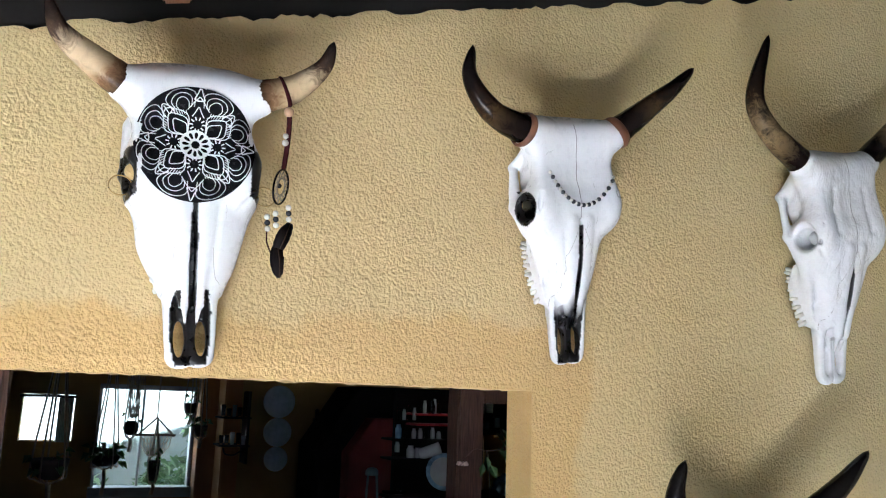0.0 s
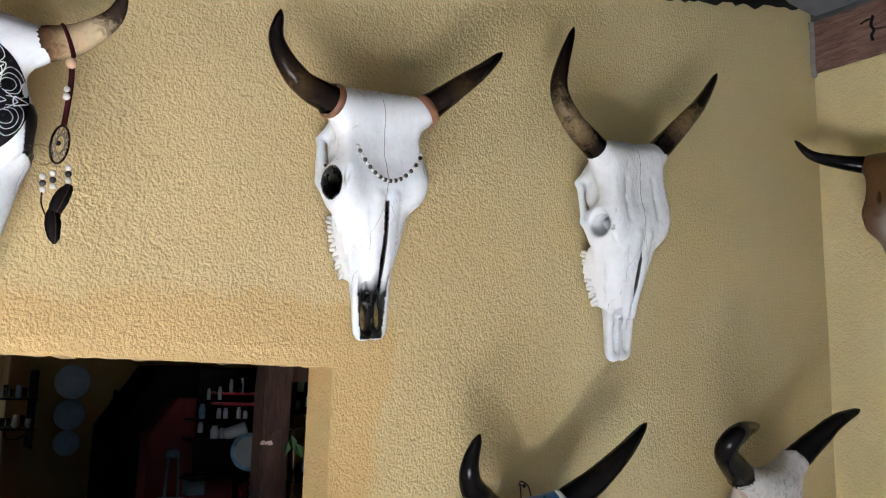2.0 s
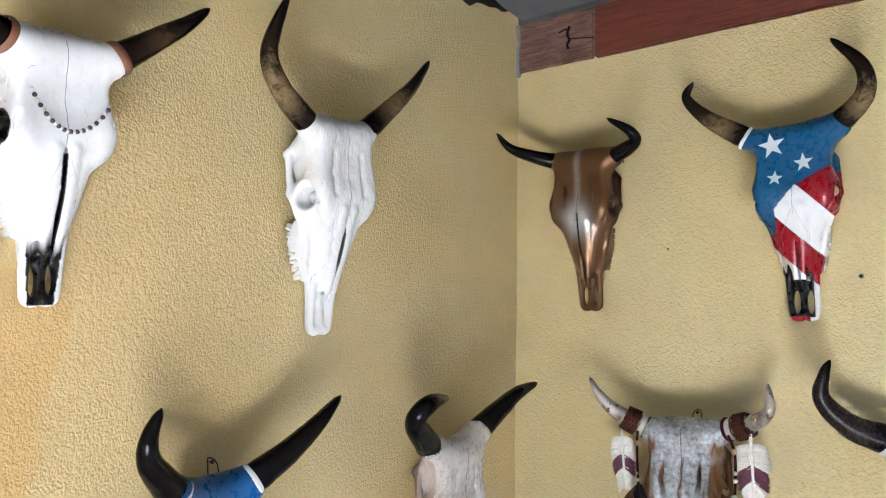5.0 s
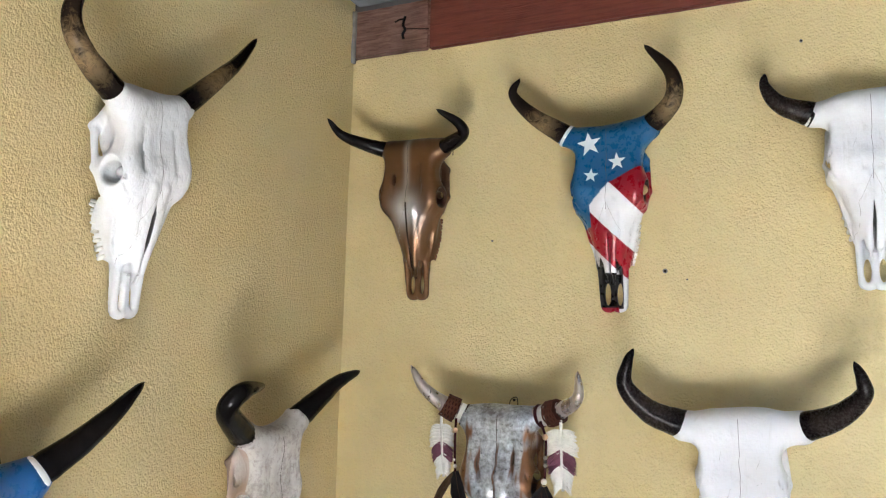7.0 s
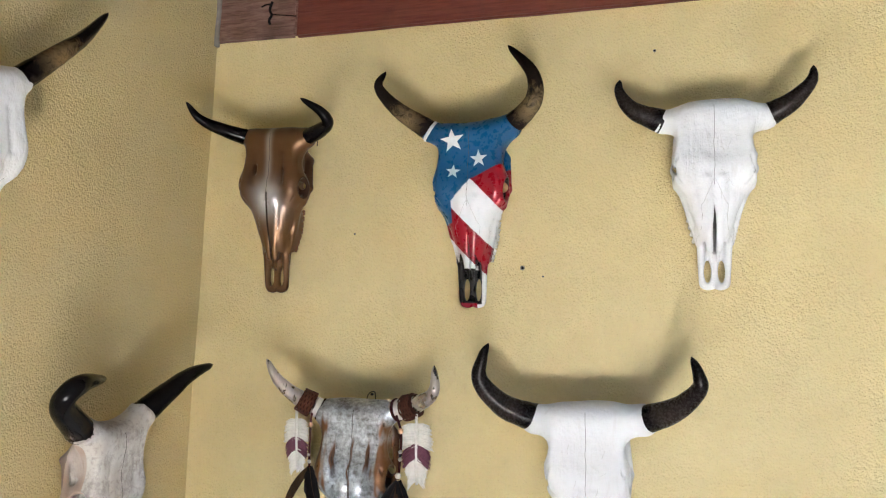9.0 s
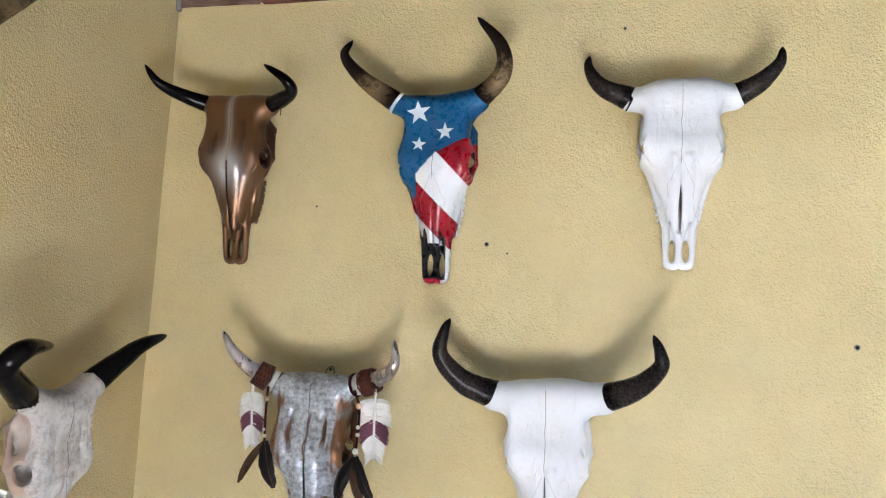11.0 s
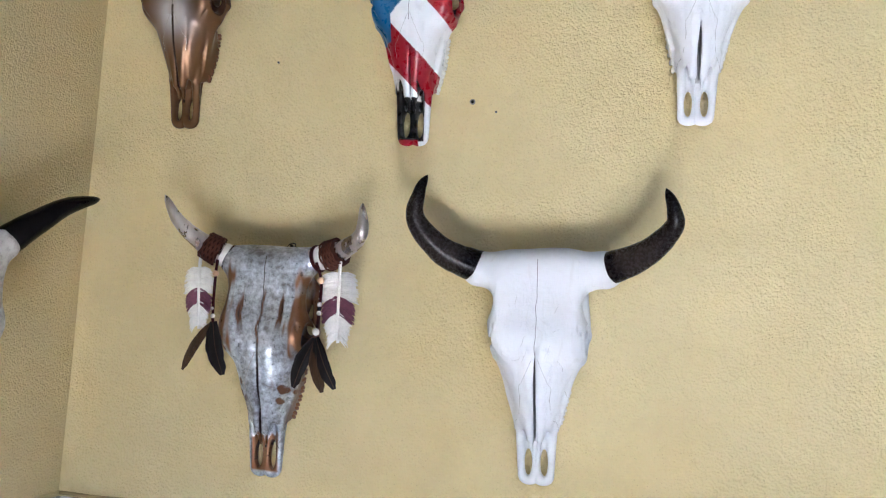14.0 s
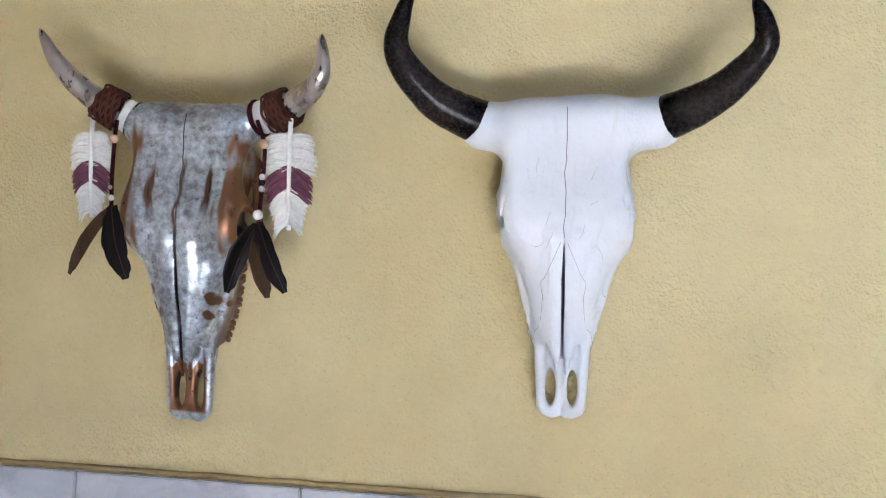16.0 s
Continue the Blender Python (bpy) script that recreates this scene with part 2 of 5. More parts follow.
M_MAROON = plain("maroon_plastered_hood", (0.25, 0.045, 0.042), 0.75, 0, 0.3, 14, 0.4, 0.005)
M_SOOT = plain("soot_black", (0.010, 0.009, 0.008), 0.8, 0, 0.3, 14, spec=0.08)
M_PAN = plain("dented_pewter", (0.028, 0.034, 0.043), 0.24, 0.9, 0.25, 18, 0.2, 0.004)
M_GLASS = glass("clear_glass")
M_JAR = plain("glazed_jar", (0.32, 0.34, 0.34), 0.2, 0, 0.15, 20)
M_BLUEPLATE = plain("blue_white_glaze", (0.17, 0.27, 0.38), 0.15, 0, 0.6, 60)
M_REDPAINT = plain("red_shelf_paint", (0.45, 0.03, 0.03), 0.4, 0, 0.2, 30)
M_POT = plain("dark_clay_pot", (0.035, 0.028, 0.026), 0.7, 0, 0.3, 30)
M_ROPE = plain("macrame_rope", (0.30, 0.25, 0.19), 0.9, 0, 0.3, 160, 0.5)
M_LEAF = plain("green_leaf", (0.05, 0.11, 0.03), 0.45, 0, 0.4, 30)
M_LEAF_PALE = plain("sunlit_shrub_leaf", (0.06, 0.12, 0.05), 0.5, 0, 0.5, 20)
M_PETAL = plain("pale_pink_petal", (0.62, 0.45, 0.42), 0.6, 0, 0.2, 60)
M_CURTAIN = plain("grey_green_curtain", (0.30, 0.38, 0.36), 0.9, 0, 0.15, 20)
M_GARDEN_WALL = plain("dimmed_garden_wall", (0.20, 0.245, 0.25), 0.85, 0, 0.1, 4)
M_STEEL = plain("steel_frame", (0.30, 0.31, 0.33), 0.35, 0.9, 0.2, 40)
M_REDFRUIT = plain("dried_red_chilli", (0.25, 0.02, 0.015), 0.45, 0, 0.4, 60)


# ---- mesh helpers ----
def mesh(name, verts, faces, material, parent=None, smooth=False, label=""):
    me = bpy.data.meshes.new(name)
    me.from_pydata([tuple(map(float, v)) for v in verts], [], faces)
    me.materials.append(material)
    me.update()
    if smooth:
        me.polygons.foreach_set("use_smooth", [True] * len(me.polygons))
    ob = new(name, me)
    if parent is not None:
        ob.parent = parent
    return tagged(ob, label)


def part(name, bm, material, parent=None, label="", smooth=False):
    me = bpy.data.meshes.new(name)
    bmesh.ops.recalc_face_normals(bm, faces=bm.faces)
    bm.to_mesh(me)
    bm.free()
    me.materials.append(material)
    if smooth:
        me.polygons.foreach_set("use_smooth", [True] * len(me.polygons))
    ob = new(name, me)
    if parent is not None:
        ob.parent = parent
    return tagged(ob, label)


def box_bm(x0, x1, y0, y1, z0, z1, bevel=0.0, bm=None):
    bm = bm or bmesh.new()
    made = bmesh.ops.create_cube(bm, size=1)["verts"]
    for v in made:
        v.co = Vector(((x0 + x1) / 2 + v.co.x * (x1 - x0), (y0 + y1) / 2 + v.co.y * (y1 - y0), (z0 + z1) / 2 + v.co.z * (z1 - z0)))
    if bevel:
        edges = list({e for v in made for e in v.link_edges})
        bmesh.ops.bevel(bm, geom=edges, offset=bevel, segments=2, affect="EDGES")
    return bm


def base(name, m, label, category, group="", kind=""):
    ob = new(name)
    ob.empty_display_size = 0.05
    ob.matrix_basis = m
    return tagged(ob, label, category, group, kind)


def spline(pts, n):
    """Catmull-Rom through the points, n samples."""
    p = [np.array(q, float) for q in pts]
    p = [2 * p[0] - p[1]] + p + [2 * p[-1] - p[-2]]
    out = []
    for s in np.linspace(0, len(p) - 3 - 1e-6, n):
        i, f = int(s), s - int(s)
        a, b, c, d = p[i:i + 4]
        out.append(0.5 * (2 * b + (c - a) * f + (2 * a - 5 * b + 4 * c - d) * f ** 2 + (3 * b - a - 3 * c + d) * f ** 3))
    return np.array(out)


def sweep(path, radii, sides=14, closed=False):
    """A tube along the path with the given radii; verts, faces and the share of the way at each vertex."""
    path = np.asarray(path, float)
    n = len(path)
    tang = np.roll(path, -1, 0) - np.roll(path, 1, 0) if closed else np.gradient(path, axis=0)
    tang /= np.linalg.norm(tang, axis=1)[:, None] + 1e-12
    up = np.array((0.0, 1.0, 0.0)) if abs(tang[0][1]) < 0.8 else np.array((1.0, 0.0, 0.0))
    verts, along = [], []
    for i in range(n):
        side = np.cross(tang[i], up)
        side /= np.linalg.norm(side) + 1e-12
        up = np.cross(side, tang[i])
        for j in range(sides):
            a = 2 * math.pi * j / sides
            verts.append(path[i] + radii[i] * (math.cos(a) * side + math.sin(a) * up))
            along.append(i / (n - 1))
    faces = []
    for i in range(n if closed else n - 1):
        k = (i + 1) % n
        for j in range(sides):
            l = (j + 1) % sides
            faces.append((i * sides + j, i * sides + l, k * sides + l, k * sides + j))
    if not closed:
        faces += [tuple(range(sides))[::-1], tuple(range((n - 1) * sides, n * sides))]
    return verts, faces, along


def tube(name, pts, r, material, parent, n=24, sides=8, label="", closed=False):
    path = np.asarray(pts, float) if closed else spline(pts, n)
    v, f, _ = sweep(path, [r] * len(path), sides, closed)
    return mesh(name, v, f, material, parent, True, label)


def join(pieces):
    verts, faces = [], []
    for v, f in pieces:
        o = len(verts)
        verts += list(v)
        faces += [tuple(i + o for i in q) for q in f]
    return verts, faces


def lathe(name, profile, material, parent, at=(0, 0, 0), sides=20, label="", turn=None):
    """A turned shape: profile of (radius, height) about z at the place."""
    v, f = [], []
    for r, h in profile:
        for j in range(sides):
            a = 2 * math.pi * j / sides
            p = Vector((r * math.cos(a), r * math.sin(a), h))
            v.append((turn @ p if turn else p) + Vector(at))
    for i in range(len(profile) - 1):
        for j in range(sides):
            l = (j + 1) % sides
            f.append((i * sides + j, i * sides + l, (i + 1) * sides + l, (i + 1) * sides + j))
    f += [tuple(range(sides))[::-1], tuple(range((len(profile) - 1) * sides, len(profile) * sides))]
    return mesh(name, v, f, material, parent, True, label)


def ball(name, at, r, material, parent, label="", squash=1.0):
    prof = [(max(1e-4, r * math.sin(a)), -r * squash * math.cos(a)) for a in np.linspace(0.15, math.pi - 0.15, 8)]
    return lathe(name, prof, material, parent, at, 12, label)


def ring(centre, r, axis_u, axis_v, n=32):
    c, u, v = (np.array(q, float) for q in (centre, axis_u, axis_v))
    return [c + r * (math.cos(a) * u + math.sin(a) * v) for a in np.linspace(0, 2 * math.pi, n, endpoint=False)]


# ---- the large structure ----
JAMB, LINTEL, THICK, LEFT = -1.755, 2.025, 0.10, -2.72


def roof_z(x):
    return 3.285 + 0.265 * x


def plaster_sheet(x0, x1, z0, top, ragged_low, ragged_high, step=0.03):
    """A slab of plastered wall along y = 0, its loose edges uneven."""
    nx, nz = max(2, int((x1 - x0) / step)), 24
    verts, faces = [], []
    for back in (0, 1):
        for i in range(nx + 1):
            x = x0 + (x1 - x0) * i / nx
            hi = top(x) if callable(top) else top
            for j in range(nz + 1):
                w = j / nz
                z = z0 + (hi - z0) * w
                if ragged_low and j == 0:
                    z += 0.005 * noise.noise((x * 40, 0, back)) + 0.003 * noise.noise((x * 130, 3, back))
                if ragged_high and j == nz:
                    z += 0.016 * noise.noise((x * 14, 7, 0)) + 0.010 * noise.noise((x * 55, 9, 0))
                y = THICK if back else 0.003 * noise.noise((x * 3, z * 3, 0))
                if not back and ((ragged_low and j == 0) or (ragged_high and j == nz)):
                    y += 0.004
                verts.append((x, y, z))
    m = (nx + 1) * (nz + 1)
    q = lambda i, j: i * (nz + 1) + j
    for i in range(nx):
        for j in range(nz):
            a, b, c, d = q(i, j), q(i + 1, j), q(i + 1, j + 1), q(i, j + 1)
            faces += [(a, b, c, d), (a + m, d + m, c + m, b + m)]
        faces += [(q(i, 0), q(i, 0) + m, q(i + 1, 0) + m, q(i + 1, 0)), (q(i, nz), q(i + 1, nz), q(i + 1, nz) + m, q(i, nz) + m)]
    for j in range(nz):
        faces += [(q(0, j), q(0, j + 1), q(0, j + 1) + m, q(0, j) + m), (q(nx, j), q(nx, j) + m, q(nx, j + 1) + m, q(nx, j + 1))]
    return verts, faces


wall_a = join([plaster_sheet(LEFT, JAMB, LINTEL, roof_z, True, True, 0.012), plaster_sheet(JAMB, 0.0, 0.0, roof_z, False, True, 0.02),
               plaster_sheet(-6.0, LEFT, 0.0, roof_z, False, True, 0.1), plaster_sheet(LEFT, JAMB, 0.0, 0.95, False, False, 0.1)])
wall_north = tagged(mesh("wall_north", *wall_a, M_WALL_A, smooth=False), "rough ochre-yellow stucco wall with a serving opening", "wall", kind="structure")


def wall_sheet_b():
    verts, faces = [], []
    ny, nz = 120, 60
    for i in range(ny + 1):
        y = 0.0 - 4.5 * i / ny
        for j in range(nz + 1):
            z = 3.06 * j / nz
            x = 0.004 * noise.noise((y * 1.5, z * 1.5, 5))
            if j == nz:
                z += 0.006 * noise.noise((y * 30, 1, 1)) + 0.004 * noise.noise((y * 90, 1, 2))
            verts.append((x if i else 0.0, y, z))
    for i in range(ny):
        for j in range(nz):
            a = i * (nz + 1) + j
            faces.append((a, a + 1, a + nz + 2, a + nz + 1))
    return verts, faces


wall_east = join([wall_sheet_b(), ([(0.03, 0.1, 0), (0.22, 0.1, 0), (0.22, -4.5, 0), (0.03, -4.5, 0), (0.03, 0.1, 3.04), (0.22, 0.1, 3.04), (0.22, -4.5, 3.04), (0.03, -4.5, 3.04)],
                                   [(0, 1, 2, 3), (4, 7, 6, 5), (0, 3, 7, 4), (1, 5, 6, 2), (0, 4, 5, 1), (3, 2, 6, 7)])])
tagged(mesh("wall_east", *wall_east, M_WALL_B, smooth=True), "pale yellow stucco side wall with old nail holes", "wall", kind="structure")

# red beam lying on the side wall
beam = base("roof_beam", Matrix.Identity(4), "weathered red-painted timber beam on top of the wall", "beam", kind="structure")


def beam_piece(y0, y1, grow):
    bm = box_bm(-0.012 - grow, 0.2, y0, y1, 3.052 - grow, 3.232 + grow, 0.006)
    bmesh.ops.subdivide_edges(bm, edges=[e for e in bm.edges if abs(e.verts[0].co.y - e.verts[1].co.y) > 0.05], cuts=30, use_grid_fill=True)
    for v in bm.verts:
        v.co.z += 0.004 * noise.noise((v.co.y * 12, v.co.x * 5, 2)) * (v.co.z < 3.1)
        v.co.x += 0.003 * noise.noise((v.co.y * 20, v.co.z * 20, 4))
    return bm


part("bare_end", beam_piece(-0.30, 0.0, 0.0), M_BEAM_BARE, beam, "bare cracked grey-brown beam end")
part("painted_length", beam_piece(-4.5, -0.302, 0.002), M_BEAM, beam, "dark red painted timber")
crack = [(-0.0165, -0.205 + 0.005 * math.sin(i * 2.3), 3.10 + 0.016 * i) for i in range(6)]
tube("crack", crack, 0.0045, M_SOOT, beam, 20, 6, "black split in the wood")
tube("crack", [(-0.0165, -0.17, 3.165), (-0.0165, -0.19, 3.172), (-0.0165, -0.21, 3.168)], 0.003, M_SOOT, beam, 10, 6)
tube("crack", [(-0.0165, -0.205, 3.135), (-0.0165, -0.25, 3.128), (-0.0165, -0.30, 3.12)], 0.002, M_SOOT, beam, 10, 6)
tube("mortar_lip", [(-0.012, -0.004, 3.04), (-0.014, -0.004, 3.1), (-0.010, -0.005, 3.16), (-0.013, -0.004, 3.23)], 0.011, M_MORTAR, beam, 14, 6, "crumbled grey mortar")

# roof: sloping boards, dark purlin over the plaster edge, short rafter ends
# boards run on unseen over terrace and garden, added to block sun and sky
roof_v = [(x, y, roof_z(x) + dz) for dz in (0.14, 0.20) for x, y in ((-6.4, 4.60), (0.5, 4.60), (0.5, -1.95), (-6.4, -1.95))]
tagged(mesh("ceiling", roof_v, [(0, 1, 2, 3), (4, 7, 6, 5), (0, 3, 7, 4), (1, 5, 6, 2), (0, 4, 5, 1), (3, 2, 6, 7)], M_ROOF), "sooty dark board underside of a sloping roof", "ceiling", kind="structure")
# unseen roof slabs added so only a small sun patch reaches the yard floor
for nm, b in (("ceiling_mask_east", (-2.85, 0.5, -4.6, -1.70, 3.30, 3.38)), ("ceiling_mask_west", (-6.5, -4.85, -4.6, -1.70, 3.30, 3.38)), ("ceiling_mask_north", (-4.85, -2.85, -2.05, -1.70, 3.30, 3.38)), ("ceiling_mask_south", (-4.85, -2.85, -4.6, -3.5, 3.30, 3.38))):
    tagged(part(nm, box_bm(*b), M_ROOF), "unseen dark roof slab added to shape the sun patch", "ceiling", kind="structure")
purlin = [(x, 0.035, roof_z(x) + 0.045) for x in (-6, -4, -2, 0.0)]
tagged(tube("purlin", purlin, 0.05, M_SOOT, None, 30, 16), "round blackened purlin above the plaster edge", "roof beam", kind="structure")
for x in (-2.475, -2.165, -1.835, -1.30, -0.80):
    bm = box_bm(-0.024, 0.024, -0.5, 0.10, -0.035, 0.05, 0.004)
    rafter = part("rafter_end", bm, M_RAFTER)
    rafter.matrix_basis = Matrix.Translation((x, 0.06, roof_z(x) + 0.06 + (0 if x < -2 else 0.025))) @ pose(0, 0, 0, 0, -14.8, 0) @ Matrix.Translation((0, 0.0, 0.0))
    rafter.location.y = 0.095
    tagged(rafter, "orange-brown sawn rafter end over the wall", "rafter", "rafter ends")
M_SHEET = plain("grey_cement_sheet", (0.10, 0.10, 0.105), 0.8, 0, 0.3, 20)
# filler added to close a gap that let sky through above the beam
tagged(part("wall_infill", box_bm(0.02, 0.2, -4.5, 0.1, 3.236, 3.46), M_SHEET), "grey filler sheet added between beam and roof", "wall", kind="structure")
tagged(part("eave_sheet", box_bm(-0.30, 0.02, -0.30, 0.0, 3.262, 3.274, 0.003), M_SHEET), "grey cement sheet wedged above the beam", "roof sheet", kind="structure")

M_TERRACE = plain("bounce_cut_floor", (0.36, 0.34, 0.31), 0.7, 0, 0.25, 6, 0.3, 0.004)
# floor and yard
# unseen strip added, darker than the yard, to weaken bounce on the walls
tagged(part("floor", box_bm(-6.2, 0.0, -1.15, 0.0, -0.05, 0.006), M_TERRACE), "unseen grey floor strip added to cut bounce light", "floor", kind="structure")
tagged(mesh("ground", [(-400, -400, 0), (400, -400, 0), (400, 400, 0), (-400, 400, 0)], [(0, 1, 2, 3)], M_GROUND), "pale paved courtyard floor", "ground", kind="structure")
# unseen walls added to limit sky and sun, dull grey to cut bounce
for nm, b in (("wall_added_south", (-6.4, -0.01, -4.5, -4.3, 0, 3.296)), ("wall_added_west", (-6.4, -6.2, -4.3, 0.0, 0, 3.0))):
    tagged(part(nm, box_bm(*b), M_UNSEEN_WALL), "unseen grey wall added to limit sky and bounce light", "wall", kind="structure")

# ---- skulls ----
def ell(p, c, r):
    k = np.sqrt(((p[0] - c[0]) / r[0]) ** 2 + ((p[1] - c[1]) / r[1]) ** 2 + ((p[2] - c[2]) / r[2]) ** 2)
    return (k - 1) * min(r)


def cap(p, a, b, ra, rb):
    a, b = np.array(a, np.float32), np.array(b, np.float32)
    ab = b - a
    h = np.clip(((p[0] - a[0]) * ab[0] + (p[1] - a[1]) * ab[1] + (p[2] - a[2]) * ab[2]) / (ab @ ab), 0, 1)
    return np.sqrt((p[0] - a[0] - h * ab[0]) ** 2 + (p[1] - a[1] - h * ab[1]) ** 2 + (p[2] - a[2] - h * ab[2]) ** 2) - (ra + (rb - ra) * h)


def smin(a, b, k):
    h = np.clip(0.5 + 0.5 * (b - a) / k, 0, 1)
    return b + (a - b) * h - k * h * (1 - h)


def smax(a, b, k):
    return -smin(-a, -b, k)


FACE_T = (0.3, 0.42, 0.5, 0.58, 0.67, 0.77, 0.86)
FACE_FRONT = ((0.3, 0.45, 0.6, 0.75, 0.86), (0.285, 0.275, 0.236, 0.168, 0.124))
EYE, EYE_R = (0.222, 0.360, 0.208), (0.052, 0.066, 0.066)


def skull_field(p, cores, slit, wide, seed, furrow, face, lens):
    """Signed distance of a cattle skull one long: x across, t down from the poll, d out from the wall."""
    x, t, d = p
    ax = np.abs(x) / wide
    q = (ax, t, d)
    grid = np.linspace(-0.4, 1.4, 361)
    bell = np.exp(-np.linspace(-2.5, 2.5, 25) ** 2 / 2)
    bell /= bell.sum()

    def it(ts, vs):
        """Value along the skull, rounded at its knees."""
        soft_line = np.convolve(np.pad(np.interp(grid, ts, vs), 12, mode="edge"), bell, mode="valid")
        return np.interp(t, grid, soft_line).astype(np.float32)

    f = ell(q, (0, 0.17, 0.13), (0.15, 0.18, 0.12))
    # forehead plate, slightly dished between the eyes
    w = it((0, 0.05, 0.12, 0.2, 0.3, 0.36, 0.42, 0.5), (0.10, 0.135, 0.148, 0.150, 0.160, 0.155, 0.125, 0.08))
    dish = it((0, 0.1, 0.28, 0.36, 0.43, 0.5), (0.212, 0.232, 0.240, 0.235, 0.205, 0.16)) - 0.016 * np.exp(-(ax / 0.07) ** 2) * it((0.1, 0.22, 0.4, 0.5), (0, 1, 1, 0))
    qx, qt, qd = np.maximum(ax - w, 0), np.maximum(np.abs(t - 0.24) - 0.19, 0), np.maximum(np.abs(d - dish) - 0.02, 0)
    f = smin(f, np.sqrt(qx ** 2 + qt ** 2 + qd ** 2) - 0.032, 0.06)
    f = smin(f, cap(q, (0, 0.045, 0.205), (0.10, 0.06, 0.205), 0.05, 0.05), 0.05)
    for (cx, ct, cd, cr) in cores:
        side = 1 if cx > 0 else -1
        f = smin(f, cap(p, (side * 0.07, 0.075, 0.205), (cx, ct, cd), 0.066, cr), 0.085)
    # side walls of the braincase, bony knob behind the eye
    f = smin(f, ell(q, (0.100, 0.21, 0.140), (0.064, 0.12, 0.088)), 0.03)
    f = smin(f, cap(q, (0.13, 0.11, 0.12), (0.180, 0.155, 0.075), 0.034, 0.021), 0.03)
    # face
    W = it(FACE_T, face)
    zf = it(*FACE_FRONT)
    zb = it((0.3, 0.55, 0.75, 0.86), (0.07, 0.06, 0.06, 0.062))
    zc, zh = (zf + zb) / 2, (zf - zb) / 2
    g = (((ax / W) ** 2.3 + (np.abs(d - zc) / zh) ** 2.3) ** (1 / 2.3) - 1) * np.minimum(W, zh)
    g = smax(g, np.maximum(0.32 - t, t - 0.79), 0.06)
    f = smin(f, g, 0.06)
    # cheek ridge and the thin tooth-bearing plate behind it
    f = smin(f, cap(q, (0.165, 0.44, 0.15), (0.105, 0.60, 0.11), 0.024, 0.014), 0.03)
    plate = np.maximum.reduce([np.abs(ax - it((0.45, 0.60, 0.76), (0.126, 0.114, 0.070))) - 0.013, 0.468 - t, t - 0.775, 0.030 + 0.5 * np.maximum(0.55 - t, 0) + 3.0 * np.maximum(t - 0.725, 0) - d, d - it((0.45, 0.70), (0.17, 0.095))])
    f = smin(f, plate - 0.006, 0.028)
    # eye rim, arch behind it, sockets
    f = smin(f, ell(q, (0.158, 0.355, 0.200), (0.060, 0.094, 0.092)), 0.045)
    f = smax(f, -cap(q, (0.172, 0.262, 0.140), (0.172, 0.250, 0.0), 0.019, 0.024), 0.012)
    f = smin(f, cap(q, (0.182, 0.44, 0.150), (0.202, 0.34, 0.105), 0.020, 0.015), 0.014)
    f = smin(f, cap(q, (0.202, 0.34, 0.110), (0.184, 0.18, 0.090), 0.017, 0.019), 0.020)
    f = smax(f, -ell(q, EYE, EYE_R), 0.006)
    f = smax(f, -ell(q, (0.150, 0.365, 0.195), (0.085, 0.050, 0.052)), 0.008)
    if not lens:
        f = smax(f, -cap(q, (0.176, 0.345, 0.19), (0.168, 0.300, 0.02), 0.030, 0.026), 0.008)
    if lens:
        f = smin(f, ell(q, (0.110, 0.358, 0.190), (0.040, 0.030, 0.028)), 0.008)
    # rim line before the eye
    f = smax(f, -cap(q, (0.180, 0.31, 0.292), (0.186, 0.39, 0.268), 0.004, 0.006), 0.010)
    f = smax(f, -cap(q, (0.182, 0.42, 0.262), (0.140, 0.48, 0.252), 0.004, 0.005), 0.010)
    # furrows over the brow with their small vents, and along the face
    if furrow:
        f = smax(f, -cap(q, (0.088, 0.17, 0.292), (0.098, 0.34, 0.302), 0.004, 0.010), 0.03)
        f = smax(f, -ell(q, (0.095, 0.255, 0.280), (0.005, 0.018, 0.018)), 0.008)
    f = smax(f, -cap(q, (0.078, 0.47, 0.270), (0.058, 0.70, 0.202), 0.004, 0.006), 0.014)
    # crest below the eye, seams of the muzzle, small vents
    f = smax(f, -cap(q, (0.190, 0.47, 0.190), (0.118, 0.61, 0.150), 0.005, 0.007), 0.014)
    f = smax(f, -cap(q, (0.056, 0.60, 0.236), (0.078, 0.72, 0.182), 0.003, 0.004), 0.008)
    f = smax(f, -ell(q, (0.103, 0.655, 0.125), (0.012, 0.016, 0.012)), 0.010)
    # open sides of the muzzle with a thin palate behind
    f = smax(f, -ell(q, (0.046, 0.825, 0.120), (0.017, 0.090, 0.060)), 0.006)
    f = smin(f, ell(q, (0, 0.71, 0.056), (0.070, 0.130, 0.018)), 0.008)
    # nasal bones
    f = smin(f, cap(q, (0.036, 0.42, 0.256), (0.014 + 0.008 * slit, 0.78, 0.150), 0.034, 0.018), 0.012)
    f = smin(f, cap(q, (0.014 + 0.008 * slit, 0.76, 0.154), (0.011 + 0.006 * slit, 0.845, 0.112), 0.014, 0.005), 0.010)
    # midline gap
    sw = it((0.42, 0.48, 0.57, 0.68, 0.78, 0.86), (0.0, 0.004, 0.0095, 0.0095, 0.008, 0.008)) * slit
    f = smax(f, -np.maximum.reduce([np.abs(x) - sw, 0.42 - t, t - 0.86, zf - 0.08 - d]), 0.003)
